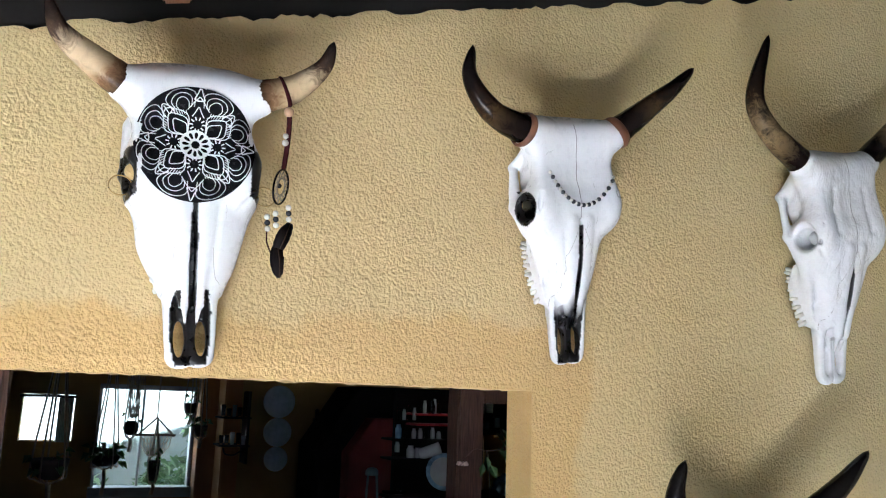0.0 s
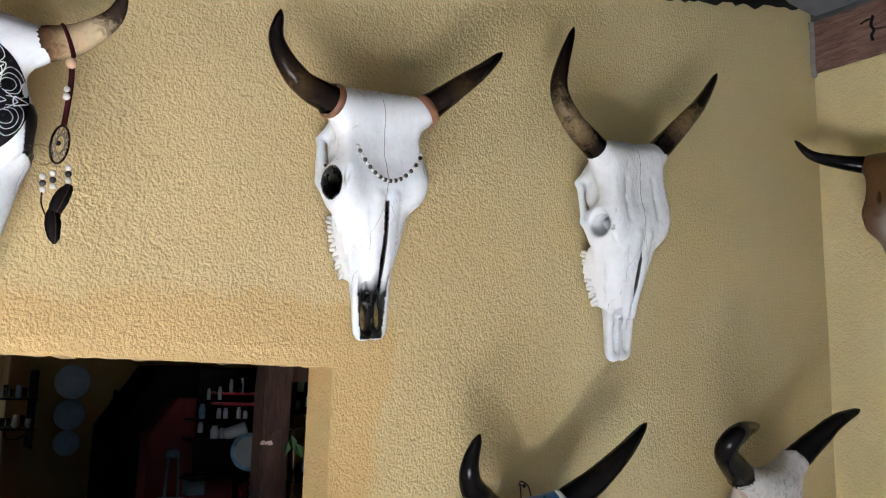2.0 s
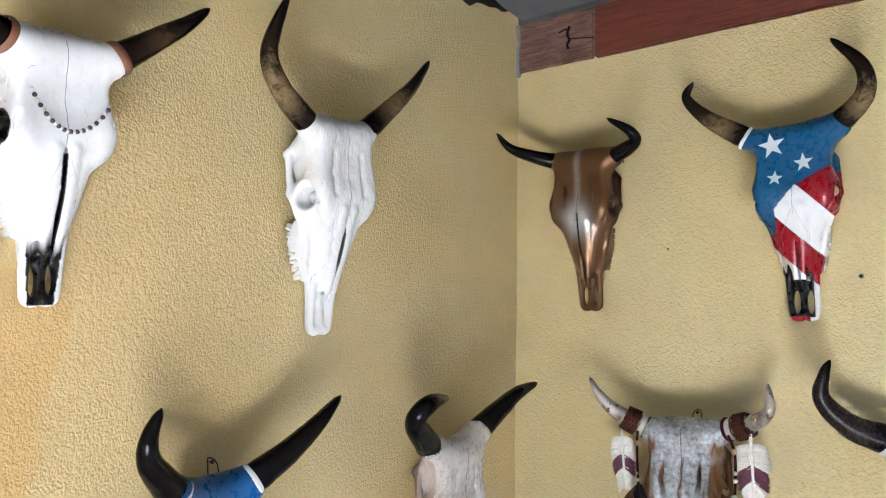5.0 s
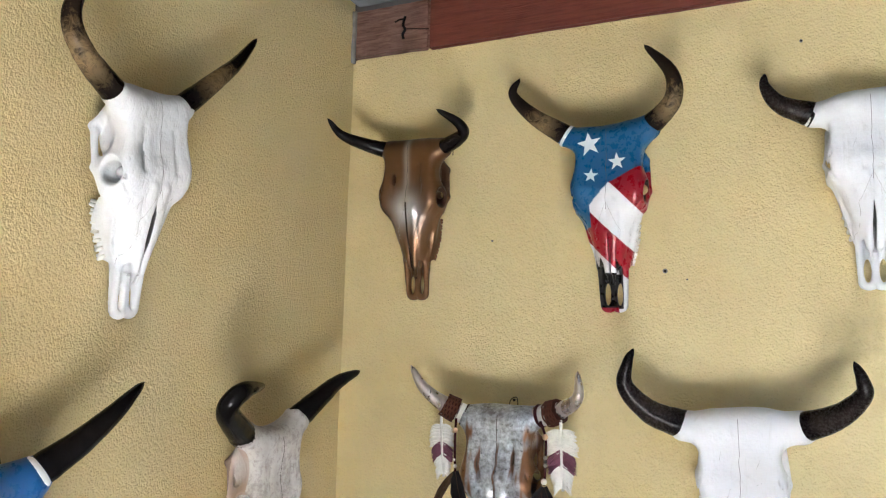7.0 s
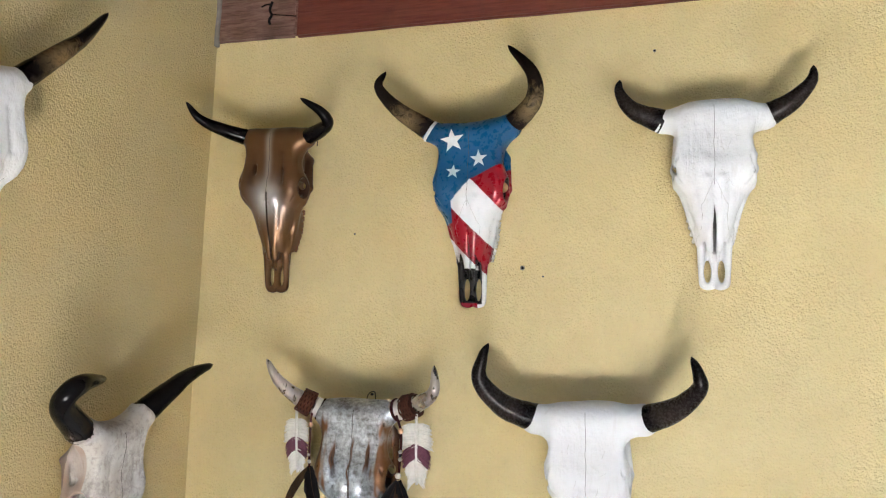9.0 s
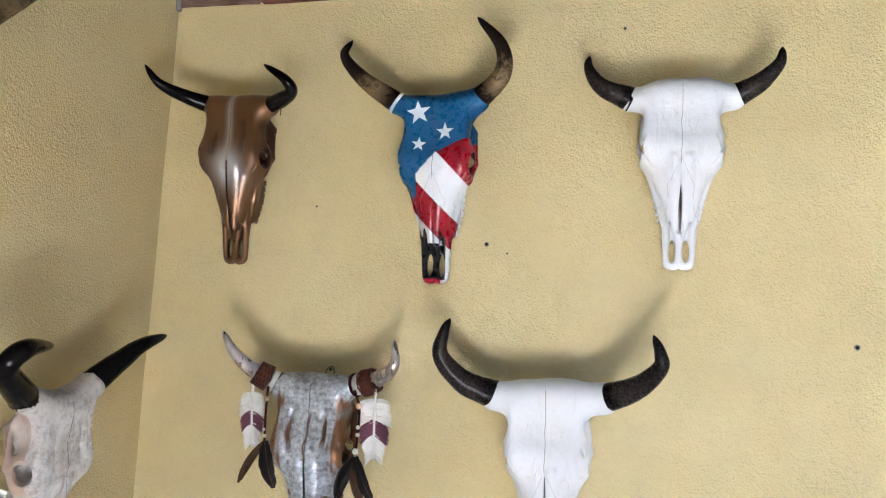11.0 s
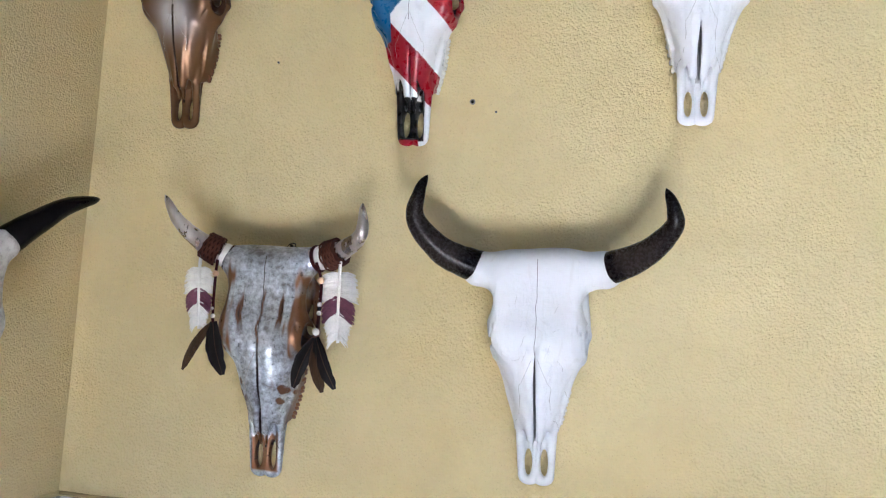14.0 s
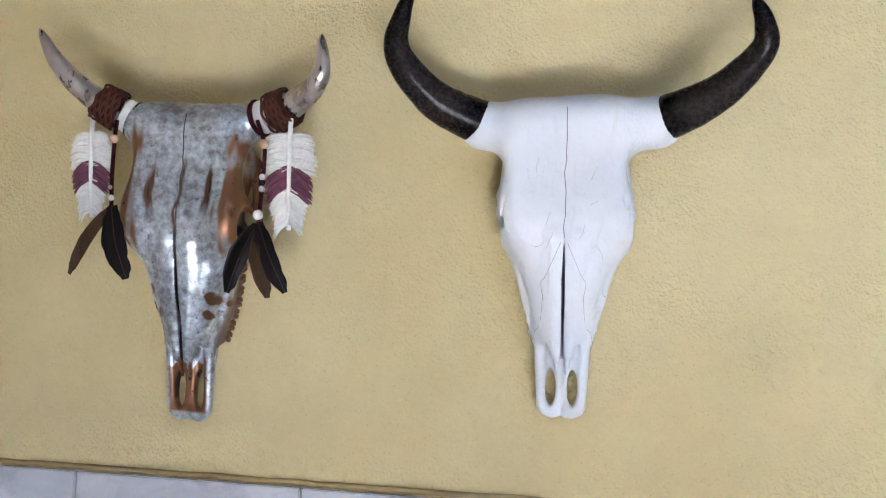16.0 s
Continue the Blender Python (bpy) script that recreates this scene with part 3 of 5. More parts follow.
    # muzzle: a thin plate between rounded edges, two oval openings, a notch at the tip
    mw = it((0.70, 0.78, 0.88, 0.95, 0.985, 1.0), (0.080, 0.070, 0.067, 0.064, 0.047, 0.030))
    muzzle = np.maximum.reduce([ax - mw, 0.72 - t, t - 0.958, np.abs(d - it((0.72, 0.90, 1.0), (0.080, 0.062, 0.058))) - 0.008])
    f = smin(f, muzzle - 0.008, 0.012)
    f = smin(f, cap(q, (0.076, 0.64, 0.125), (0.0605, 0.945, 0.064), 0.019, 0.0160), 0.016)
    f = smin(f, ell(q, (0.030, 0.962, 0.061), (0.044, 0.030, 0.021)), 0.012)
    f = smin(f, cap(q, (0.0085, 0.76, 0.092), (0.0095, 0.955, 0.066), 0.0090, 0.0085), 0.008)
    f = smax(f, -ell(q, (0.0345, 0.892, 0.06), (0.0175, 0.060, 0.12)), 0.008)
    f = smax(f, -cap(q, (0.0, 0.955, 0.080), (0.0, 1.02, 0.062), 0.0030, 0.0050), 0.004)
    calm = it((0.60, 0.74), (1.0, 0.12))
    r = np.random.RandomState(seed)
    for fr, am in ((14, 0.0024), (31, 0.0007), (62, 0.0002)):
        a = r.uniform(-1, 1, (3, 3)) * fr
        ph = r.uniform(0, 6, 3)
        f += am * calm * sum(np.sin(a[i, 0] * x + a[i, 1] * t + a[i, 2] * d + ph[i]) for i in range(3)).astype(np.float32)
    return f


def surface_net(f, lo, h):
    """A mesh of quads on the zero level of a sampled field."""
    s = f < 0
    nx, ny, nz = f.shape
    acc, cnt = np.zeros((nx - 1, ny - 1, nz - 1, 3), np.float32), np.zeros((nx - 1, ny - 1, nz - 1), np.float32)
    for ax in range(3):
        o = [a for a in range(3) if a != ax]
        for da in (0, 1):
            for db in (0, 1):
                i0, i1 = [None] * 3, [None] * 3
                i0[ax], i1[ax] = slice(0, -1), slice(1, None)
                for a, dd in zip(o, (da, db)):
                    i0[a] = i1[a] = slice(dd, f.shape[a] - 1 + dd)
                fa, fb = f[tuple(i0)], f[tuple(i1)]
                m = s[tuple(i0)] != s[tuple(i1)]
                w = np.where(m, fa / np.where(m, fa - fb, 1), 0)
                acc[..., ax] += w
                acc[..., o[0]] += m * da
                acc[..., o[1]] += m * db
                cnt += m
    on = cnt > 0
    idx = np.full(on.shape, -1)
    idx[on] = np.arange(on.sum())
    cells = np.argwhere(on)
    verts = (cells + acc[on] / cnt[on][:, None]) * h + np.array(lo)
    faces = []
    for ax in range(3):
        o = [a for a in range(3) if a != ax]
        c = [slice(1, -1)] * 3
        i0, i1 = list(c), list(c)
        i0[ax], i1[ax] = slice(0, f.shape[ax] - 1), slice(1, f.shape[ax])
        a, b = s[tuple(i0)], s[tuple(i1)]
        e = np.argwhere(a != b)
        inside = a[a != b]
        e[:, o[0]] += 1
        e[:, o[1]] += 1
        def cell(da, db):
            k = e.copy()
            k[:, o[0]] -= da
            k[:, o[1]] -= db
            return idx[k[:, 0], k[:, 1], k[:, 2]]
        quad = np.stack([cell(1, 1), cell(0, 1), cell(0, 0), cell(1, 0)], 1)
        flip = ~inside if ax != 1 else inside
        quad[flip] = quad[flip][:, ::-1]
        faces.append(quad)
    return verts, np.concatenate(faces)


WALLS = {"A": lambda u, z: pose(u, 0, z), "B": lambda u, z: pose(0, -u, z, 0, 0, -90)}


class Skull:
    """One mounted skull; its base sits on the wall behind the poll, x to the right, z up, -y into the room."""

    def __init__(self, wall, u, z, length, lean, left, right, radius, skin, material, label, paint, slit=1.0, wide=1.0, step=0.0056, seed=1, furrow=False, group="mounted skulls", teeth=M_TOOTH, face=(0.180, 0.180, 0.150, 0.116, 0.088, 0.064, 0.056), lens=False, off=0.0):
        self.L, self.a, self.off = length, radians(lean), off
        self.ob = base("bull_skull", WALLS[wall](u, z), label, "skull", group)
        cores = []
        for h in (left, right):
            p0, p1 = Vector(h[0]), Vector(h[1])
            root = p0 - (p1 - p0).normalized() * radius * 0.15
            x, t = self.local(root.x, root.y)
            cores.append((x, t, root.z / length - off, radius / length * 1.03))
        lo = np.array((-0.36, -0.10, -0.005))
        hi = np.array((0.36, 1.03, 0.38))
        n = ((hi - lo) / step).astype(int)
        g = np.meshgrid(*[np.arange(k, dtype=np.float32) * step + l for k, l in zip(n, lo)], indexing="ij")
        f = skull_field(g, cores, slit, wide, seed, furrow, face, lens).astype(np.float32)
        v, faces = surface_net(f, lo, step)
        # height of the front surface, for what lies on it
        inside = f < 0
        top = (f.shape[2] - 1) - np.argmax(inside[:, :, ::-1], axis=2)
        self.front, self.lo, self.step = np.where(inside.any(axis=2), lo[2] + top * step + step * 0.5, np.nan), lo, step
        me = bpy.data.meshes.new("cranium")
        w = self.world(v)
        me.vertices.add(len(w))
        me.vertices.foreach_set("co", w.astype(np.float32).ravel())
        me.loops.add(faces.size)
        me.loops.foreach_set("vertex_index", faces.ravel().astype(np.int32))
        me.polygons.add(len(faces))
        me.polygons.foreach_set("loop_start", np.arange(0, faces.size, 4, dtype=np.int32))
        me.update(calc_edges=True)
        me.polygons.foreach_set("use_smooth", np.ones(len(faces), bool))
        att = me.attributes.new("paint", "FLOAT_COLOR", "POINT")
        uv = np.stack([w[:, 0], w[:, 2]], 1)
        c = np.ones((len(w), 4), np.float32)
        c[:, :3] = paint(v[:, 0] / wide, v[:, 1], v[:, 2], uv)
        c[:, 3] = np.clip((c[:, 2] / (c[:, 0] + 1e-4) - 0.75) / 0.2, 0, 1)
        att.data.foreach_set("color", c.ravel())
        me.materials.append(material)
        self.cranium = new("cranium", me)
        self.cranium.parent = self.ob
        self.horns, self.paths = [], []
        for pts in (left, right):
            self.horns.append(self.horn(pts, radius, skin))
        tv = join([sweep([(0.004 * length * k, 0.012 * length * k, 0.0), (0.006 * length * k, 0.013 * length * k, -0.030 * length), (0.002 * length, 0.013 * length * k, -0.046 * length)],
                         [0.0100 * length, 0.0105 * length, 0.0075 * length], 7)[:2] for k in (-0.6, 0.6)])
        tooth = None
        for sgn in (-1, 1):
            for i in range(7):
                tt = 0.492 + i * 0.035
                p = self.point(sgn * wide * float(np.interp(tt, (0.45, 0.60, 0.76), (0.134, 0.122, 0.080))), tt, 0.058)
                if tooth is None:
                    tooth = mesh("molar", *tv, teeth, self.ob, True)
                    ob = tooth
                else:
                    ob = new("molar", tooth.data)
                    ob.parent = self.ob
                fan = 0.12 * (i - 3)
                here = self.point(0, 0, 0)
                out, down, back = ((self.point(*e) - here) / length for e in ((sgn, 0, 0), (0, 1, 0), (0, 0, 1)))
                zdir = back * math.cos(fan) - down * math.sin(fan) - out * 0.12
                zdir /= np.linalg.norm(zdir)
                ydir = down - zdir * (down @ zdir)
                ydir /= np.linalg.norm(ydir)
                xdir = np.cross(ydir, zdir)
                ob.matrix_basis = Matrix.Translation(p) @ Matrix((tuple(xdir), tuple(ydir), tuple(zdir))).transposed().to_4x4()

    def local(self, u, z):
        c, s = math.cos(self.a), math.sin(self.a)
        return (u * c + z * s) / self.L, (u * s - z * c) / self.L

    def world(self, v):
        c, s = math.cos(self.a), math.sin(self.a)
        x, t, d = v[:, 0] * self.L, v[:, 1] * self.L, (v[:, 2] + self.off) * self.L
        return np.stack([x * c + t * s, -d, x * s - t * c], 1)

    def point(self, x, t, d):
        return self.world(np.array([(x, t, d)]))[0]

    def height(self, x, t):
        i, j = (x - self.lo[0]) / self.step, (t - self.lo[1]) / self.step
        i0, j0 = int(i), int(j)
        block = self.front[max(0, i0 - 1):i0 + 3, max(0, j0 - 1):j0 + 3]
        return float(np.nanmean(block)) if np.isfinite(block).any() else 0.2

    def on(self, u, z, lift):
        """A point on the front surface at the offset (u, z) from the poll, lifted by metres."""
        x, t = self.local(u, z)
        return (u, -((self.height(x, t) + self.off) * self.L + lift), z)

    def horn(self, pts, r0, skin):
        p = np.array([(u, -d, z) for u, z, d in pts])
        first = p[0] - 0.06 * (p[1] - p[0])
        fine = spline([first, *p], 300)
        run = np.concatenate([[0], np.cumsum(np.linalg.norm(np.diff(fine, axis=0), axis=1))])
        path = np.stack([np.interp(np.linspace(0, run[-1], 44), run, fine[:, i]) for i in range(3)], 1)
        s = np.linspace(0, 1, 44)
        rad = r0 * (0.10 + 0.90 * (1 - s) ** 0.62) * (1 + 0.025 * np.sin(s * 60) * np.exp(-s * 6))
        rad[-1], rad[-2], rad[-3] = rad[-1] * 0.3, rad[-2] * 0.75, rad[-3] * 0.93
        v, f, along = sweep(path, rad, 22)
        for i, q in enumerate(v):
            c = path[i // 22]
            v[i] = c + (q - c) * (1 + 0.045 * noise.noise(Vector(q) * 26) + 0.022 * noise.noise(Vector(q) * 75))
        ob = mesh("horn", v, f, skin, self.ob, True)
        at = ob.data.attributes.new("along", "FLOAT", "POINT")
        at.data.foreach_set("value", along)
        self.paths.append((path, rad))
        return ob

    def cuff(self, name, which, s0, s1, grow, material, label="", rolls=1):
        """A band round a horn from share s0 to s1."""
        path, rad = self.paths[which]
        i0, i1 = s0 * 43, s1 * 43
        out = []
        for m in np.linspace(0, 1, 6 * rolls + 1):
            k = i0 + (i1 - i0) * m
            i = int(min(k, 42)); fr = k - i
            bulge = 0.35 + 0.65 * abs(math.sin(m * math.pi * rolls))
            out.append((path[i] * (1 - fr) + path[i + 1] * fr, (rad[i] * (1 - fr) + rad[i + 1] * fr) + grow * bulge))
        v, f, _ = sweep([o[0] for o in out], [o[1] for o in out], 24)
        return mesh(name, v, f[:-2], material, self.ob, True, label)

    def line(self, name, pts, width, material, lift=0.0008, parent=None, n=40):
        """A painted or cracked line on the front surface through (u, z) points."""
        pl = spline([(a, b, 0) for a, b in pts], n)
        tg = np.gradient(pl, axis=0)
        tg /= np.linalg.norm(tg, axis=1)[:, None] + 1e-9
        v, f = [], []
        for i, (q, g) in enumerate(zip(pl, tg)):
            w = width(i / (n - 1)) if callable(width) else width
            for sg in (-1, 1):
                v.append(self.on(q[0] - g[1] * w * sg / 2, q[1] + g[0] * w * sg / 2, lift))
            if i:
                f.append((2 * i - 2, 2 * i - 1, 2 * i + 1, 2 * i))
        if name is None:
            return v, f
        return mesh(name, v, f, material, parent or self.ob, True)

    def along_line(self, xs, ts):
        """Offsets (u, z) of skull points given across and down the face."""
        return [(p[0], p[2]) for p in (self.point(x, t, 0) for x, t in zip(xs, ts))]

    def sutures(self, dark=0.0012, seed=3, low=0.46):
        r = random.Random(seed)
        ts = np.linspace(0.03, low, 14)
        mesh_pts = self.along_line([r.uniform(-0.003, 0.003) for _ in ts], ts)
        self.line("suture", mesh_pts, dark, M_CRACK, 0.0016, n=60)
        for sg in (-1, 1):
            xs = [0.004 * sg, 0.03 * sg, 0.055 * sg, 0.068 * sg, 0.06 * sg]
            self.line("suture", self.along_line(xs, [0.43, 0.49, 0.545, 0.565, 0.62]), dark * 0.7, M_SEAM, 0.0014)

    def cracks(self, count, seed):
        """Faint wandering seams in the bone."""
        rnd = random.Random(seed)
        for _ in range(count):
            x, t = rnd.choice((-1, 1)) * rnd.uniform(0.02, 0.115), rnd.uniform(0.14, 0.62)
            xs, ts, turn = [x], [t], rnd.uniform(0.6, 2.4)
            for _ in range(4):
                turn += rnd.uniform(-0.7, 0.7)
                xs.append(xs[-1] + 0.012 * math.cos(turn))
                ts.append(ts[-1] + 0.014 * math.sin(turn))
            self.line("seam", self.along_line(xs, ts), lambda f: 0.0007 * math.sin(math.pi * (0.1 + 0.8 * f)), M_SEAM, 0.0005, n=14)
        for sg in (-1, 1):
            self.line("seam", self.along_line([0.062 * sg, 0.066 * sg, 0.074 * sg, 0.088 * sg, 0.096 * sg], [0.60, 0.66, 0.70, 0.715, 0.75]), 0.0009, M_SEAM, 0.0005, n=20)

    def hook(self, du=0.0, dz=0.02):
        tube("hanging_wire", [(du - 0.015, -0.03 - self.off * self.L, -0.03), (du - 0.012, -0.02 - self.off * self.L * 0.5, dz), (du, -0.006, dz + 0.012), (du + 0.012, -0.02 - self.off * self.L * 0.5, dz), (du + 0.016, -0.03 - self.off * self.L, -0.03)], 0.0016, M_WIRE, self.ob, 24, 6, "twisted dark wire loop")
        lathe("nail", [(0.0045, -0.002), (0.0045, 0.0), (0.0018, 0.001), (0.0018, 0.018)], M_WIRE, self.ob, (du, -0.018, dz + 0.004), 8, "", pose(0, 0, 0, -90))


def lerp(a, b, f):
    return a + (np.array(b) - a) * np.clip(f, 0, 1)[:, None]


WHITE = np.array((0.71, 0.71, 0.73))


def in_slit(x, t, d):
    """Inside the midline gap, below the face surface."""
    return (np.abs(x) < 0.011) & (t > 0.40) & (t < 0.80) & (d < np.interp(t, *FACE_FRONT) - 0.004)


def paint_white(x, t, d, uv):
    c = np.tile(WHITE, (len(x), 1))
    # depth shade of the gap painted in, weaker towards its lower end
    return lerp(c, (0.03, 0.028, 0.028), in_slit(x, t, d) * np.interp(t, (0.40, 0.66, 0.80), (1.0, 1.0, 0.35)))


def socket_black(x, t, d, grow=0.0):
    inner = ((np.abs(x) - 0.150) / 0.086) ** 2 + ((t - 0.365) / 0.053) ** 2 + ((d - 0.195) / 0.055) ** 2 < 1
    return inner | (((np.abs(x) - EYE[0]) / (EYE_R[0] + 0.005 + grow)) ** 2 + ((t - EYE[1]) / (EYE_R[1] + 0.004 + grow)) ** 2 + ((d - EYE[2]) / (EYE_R[2] + 0.005 + grow)) ** 2 < 1)


def paint_mandala(x, t, d, uv):
    c = np.tile(WHITE, (len(x), 1))
    ax = np.abs(x)
    slit = (ax < np.interp(t, (0.4, 0.5, 0.8), (0.005, 0.010, 0.020))) & (t > 0.41) & (t < 0.86) & ((ax < 0.012) | (d < np.interp(t, (0.4, 0.86), (0.215, 0.10))))
    nose = (t > 0.735) & (t < 0.982) & (ax < np.interp(t, (0.735, 0.8, 0.9, 0.98), (0.052, 0.066, 0.064, 0.05))) & ((ax > 0.036) | (t > 0.84) | (d < 0.09))
    return lerp(c, BLK, (slit | nose | in_slit(x, t, d) | socket_black(x, t, d, 0.012) | ((ax > 0.172) & (t > 0.28 + 0.1 * (0.215 - ax)) & (t < 0.455 - 0.6 * (0.215 - ax)))) * 1.0)


def paint_dipped(x, t, d, uv):
    c = np.tile(WHITE, (len(x), 1))
    ax = np.abs(x + 0.004)
    f = np.clip((t - 0.72 - 0.02 * np.sin(x * 90)) / 0.07, 0, 1) * (ax < np.interp(t, (0.7, 0.8, 0.9, 0.985), (0.075, 0.068, 0.060, 0.05))) * (t < 0.985)
    slit = (np.abs(x) < 0.011) & (t > 0.44) & (t < 0.86) & (d < np.interp(t, *FACE_FRONT) + 0.002)
    c = lerp(c, BLK, np.maximum(f, slit * 1.0))
    deep = (x > -0.195) & (x < -0.10) & (t > 0.27) & (t < 0.43) & (d < 0.235)
    return lerp(c, BLK, ((socket_black(x, t, d) & (x < 0)) | deep) * 1.0)


def paint_bronze(x, t, d, uv):
    c = np.tile(np.array((0.14, 0.07, 0.030)), (len(x), 1))
    # airbrushed silver patch and centre streak, with the sheen painted in
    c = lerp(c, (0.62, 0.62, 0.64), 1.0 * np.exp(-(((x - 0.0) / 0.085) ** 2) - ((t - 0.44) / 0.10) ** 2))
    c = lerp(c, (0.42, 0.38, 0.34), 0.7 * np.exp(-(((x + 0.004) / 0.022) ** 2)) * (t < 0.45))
    # shade painted into the sockets, temple hollows and midline gap
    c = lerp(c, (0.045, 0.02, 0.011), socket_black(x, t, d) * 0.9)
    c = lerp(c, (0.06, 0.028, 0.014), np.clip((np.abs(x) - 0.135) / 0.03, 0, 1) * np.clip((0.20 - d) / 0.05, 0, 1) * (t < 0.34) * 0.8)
    return lerp(c, (0.02, 0.01, 0.008), ((np.abs(x) < 0.006) & (t > 0.4) & (t < 0.86)) * 1.0)


def paint_flag(x, t, d, uv):
    u, v = uv[:, 0], uv[:, 1]
    red, blue = (0.27, 0.006, 0.016), (0.009, 0.085, 0.20)
    p = u + v
    c = np.tile(WHITE, (len(x), 1))
    c = lerp(c, red, ((p > -0.162) | ((p < -0.300) & (p > -0.395))) * 1.0)
    edge = np.where(u < 0.004, -0.169 + (u - 0.004) * 1.1, -0.169 + (u - 0.004) * 0.47)
    c = lerp(c, blue, ((v > edge) | ((u < -0.052) & (v > -0.29))) * 1.0)
    ax = np.abs(x)
    nose = (t > 0.725 + 0.02 * np.sin(x * 150)) & (ax < 0.095) & (t < 0.972) & ((ax > 0.034) | (t > 0.785)) & (x < 0.058)
    c = lerp(c, BLK, nose * 1.0)
    c = lerp(c, red, ((t > 0.965) & (x < 0.03)) * 1.0)
    c = lerp(c, red, (socket_black(x, t, d, 0.016) & (x > 0)) * 1.0)
    return lerp(c, BLK, (socket_black(x, t, d, -0.004) & (x > 0)) * 1.0)


def paint_blue(x, t, d, uv):
    return np.tile(np.array((0.010, 0.075, 0.22)), (len(x), 1))


def paint_raw(x, t, d, uv):
    c = np.tile(np.array((0.58, 0.55, 0.52)), (len(x), 1))
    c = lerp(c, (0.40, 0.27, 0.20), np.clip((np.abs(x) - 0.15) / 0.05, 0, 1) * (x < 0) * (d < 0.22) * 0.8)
    # shade painted into the temple hollows at the back
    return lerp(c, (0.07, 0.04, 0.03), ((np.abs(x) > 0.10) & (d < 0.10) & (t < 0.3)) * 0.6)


def paint_silver(x, t, d, uv):
    c = np.tile(np.array((0.44, 0.47, 0.51)), (len(x), 1))
    # br and warm are bronze; dark paints shade into furrows, openings and sockets
    br, warm, dark = (0.13, 0.058, 0.028), (0.20, 0.095, 0.044), (0.04, 0.02, 0.012)
    tw = t + 0.018 * np.sin(x * 75 + 1) + 0.012 * np.sin(x * 170 + d * 60) + 0.010 * np.sin(d * 90)
    win = lambda a, b, e=0.05: np.clip((tw - a) / e, 0, 1) * np.clip((b - tw) / e, 0, 1)
    wob = 0.006 * np.sin(t * 23 + x * 9) + 0.003 * np.sin(t * 61)
    ax, rag = np.abs(x) + wob, 0.012 * np.sin(x * 190) + 0.010 * np.sin(x * 83 + t * 40)
    band = lambda centre, half: np.clip((half - np.abs(ax - centre)) / 0.005, 0, 1)
    # brow furrows, centre line, temples, eye rims
    c = lerp(c, br, band(0.098, 0.015) * win(0.18, 0.38))
    c = lerp(c, dark, band(0.098, 0.006) * win(0.22, 0.34))
    c = lerp(c, br, np.clip((0.008 - np.abs(x + wob)) / 0.004, 0, 1) * win(0.16, 0.47))
    c = lerp(c, warm, np.clip((ax - 0.140 - rag * 0.8) / 0.022, 0, 1) * win(0.08, 0.36))
    c = lerp(c, warm, np.clip((ax - 0.130 - rag) / 0.03, 0, 1) * win(0.28, 0.47))
    # ragged dark patches down the cheeks and behind
    patch_on = np.sin(x * 120 + t * 35) + np.sin(t * 95 - x * 40) + 0.8 * np.sin(t * 41 + 2)
    c = lerp(c, br, np.clip((patch_on - 0.7) / 0.3, 0, 1) * np.clip((ax - 0.062) / 0.02, 0, 1) * win(0.52, 0.80))
    c = lerp(c, br, np.clip((0.13 - d) / 0.03, 0, 1) * (ax > 0.085) * (t < 0.78) * 0.85)
    # muzzle with silver drips over it, silvered lips
    c = lerp(c, warm, np.clip((t - 0.795 - rag) / 0.012, 0, 1) * np.clip((0.070 - np.abs(x)) / 0.006, 0, 1) * np.clip((0.968 - t) / 0.01, 0, 1))
    c = lerp(c, dark, ((np.abs(x) > 0.022) & (np.abs(x) < 0.052) & (t > 0.72) & (t < 0.92) & (d < 0.085)) * 1.0)
    c = lerp(c, (0.03, 0.018, 0.012), ((np.abs(x) < 0.005) & (t > 0.4) & (t < 0.86)) * 1.0)
    return lerp(c, dark, socket_black(x, t, d, -0.004) * 0.9)


# white skull with the mandala
s1 = Skull("A", -2.441, 2.499, 0.469, 5.6, [(-0.103, -0.038, 0.12), (-0.148, -0.015, 0.13), (-0.192, 0.008, 0.16), (-0.211, 0.05, 0.18)],
           [(0.111, -0.026, 0.12), (0.159, -0.006, 0.13), (0.201, 0.032, 0.15), (0.212, 0.071, 0.17)], 0.0283, M_HORN_PALE, M_PAINT,
           "white painted bull skull with black mandala on its forehead", paint_mandala, 1.2, 1.04, seed=11, face=(0.182, 0.182, 0.178, 0.164, 0.138, 0.078, 0.060))
# white skull with bead string, muzzle dipped in black
s2 = Skull("A", -1.752, 2.533, 0.464, 7.4, [(-0.09, -0.036, 0.12), (-0.17, -0.02, 0.14), (-0.221, 0.032, 0.15), (-0.218, 0.095, 0.15)],
           [(0.102, -0.012, 0.12), (0.165, 0.043, 0.14), (0.229, 0.099, 0.15), (0.282, 0.152, 0.147)], 0.0294, M_HORN_BROWN, M_PAINT,
           "white bull skull with black muzzle and bead string", paint_dipped, 0.8, 1.0, seed=12)
s3 = Skull("A", -1.058, 2.569, 0.511, 6.6, [(-0.125, -0.037, 0.14), (-0.229, 0.009, 0.16), (-0.263, 0.083, 0.16), (-0.198, 0.238, 0.14)],
           [(0.101, 0.003, 0.12), (0.193, 0.093, 0.13), (0.29, 0.183, 0.12), (0.386, 0.288, 0.1)], 0.0294, M_HORN_BANDED, M_WHITE,
           "plain white bull skull with long banded horns", paint_white, 0.35, 1.0, seed=13, furrow=True, lens=True)
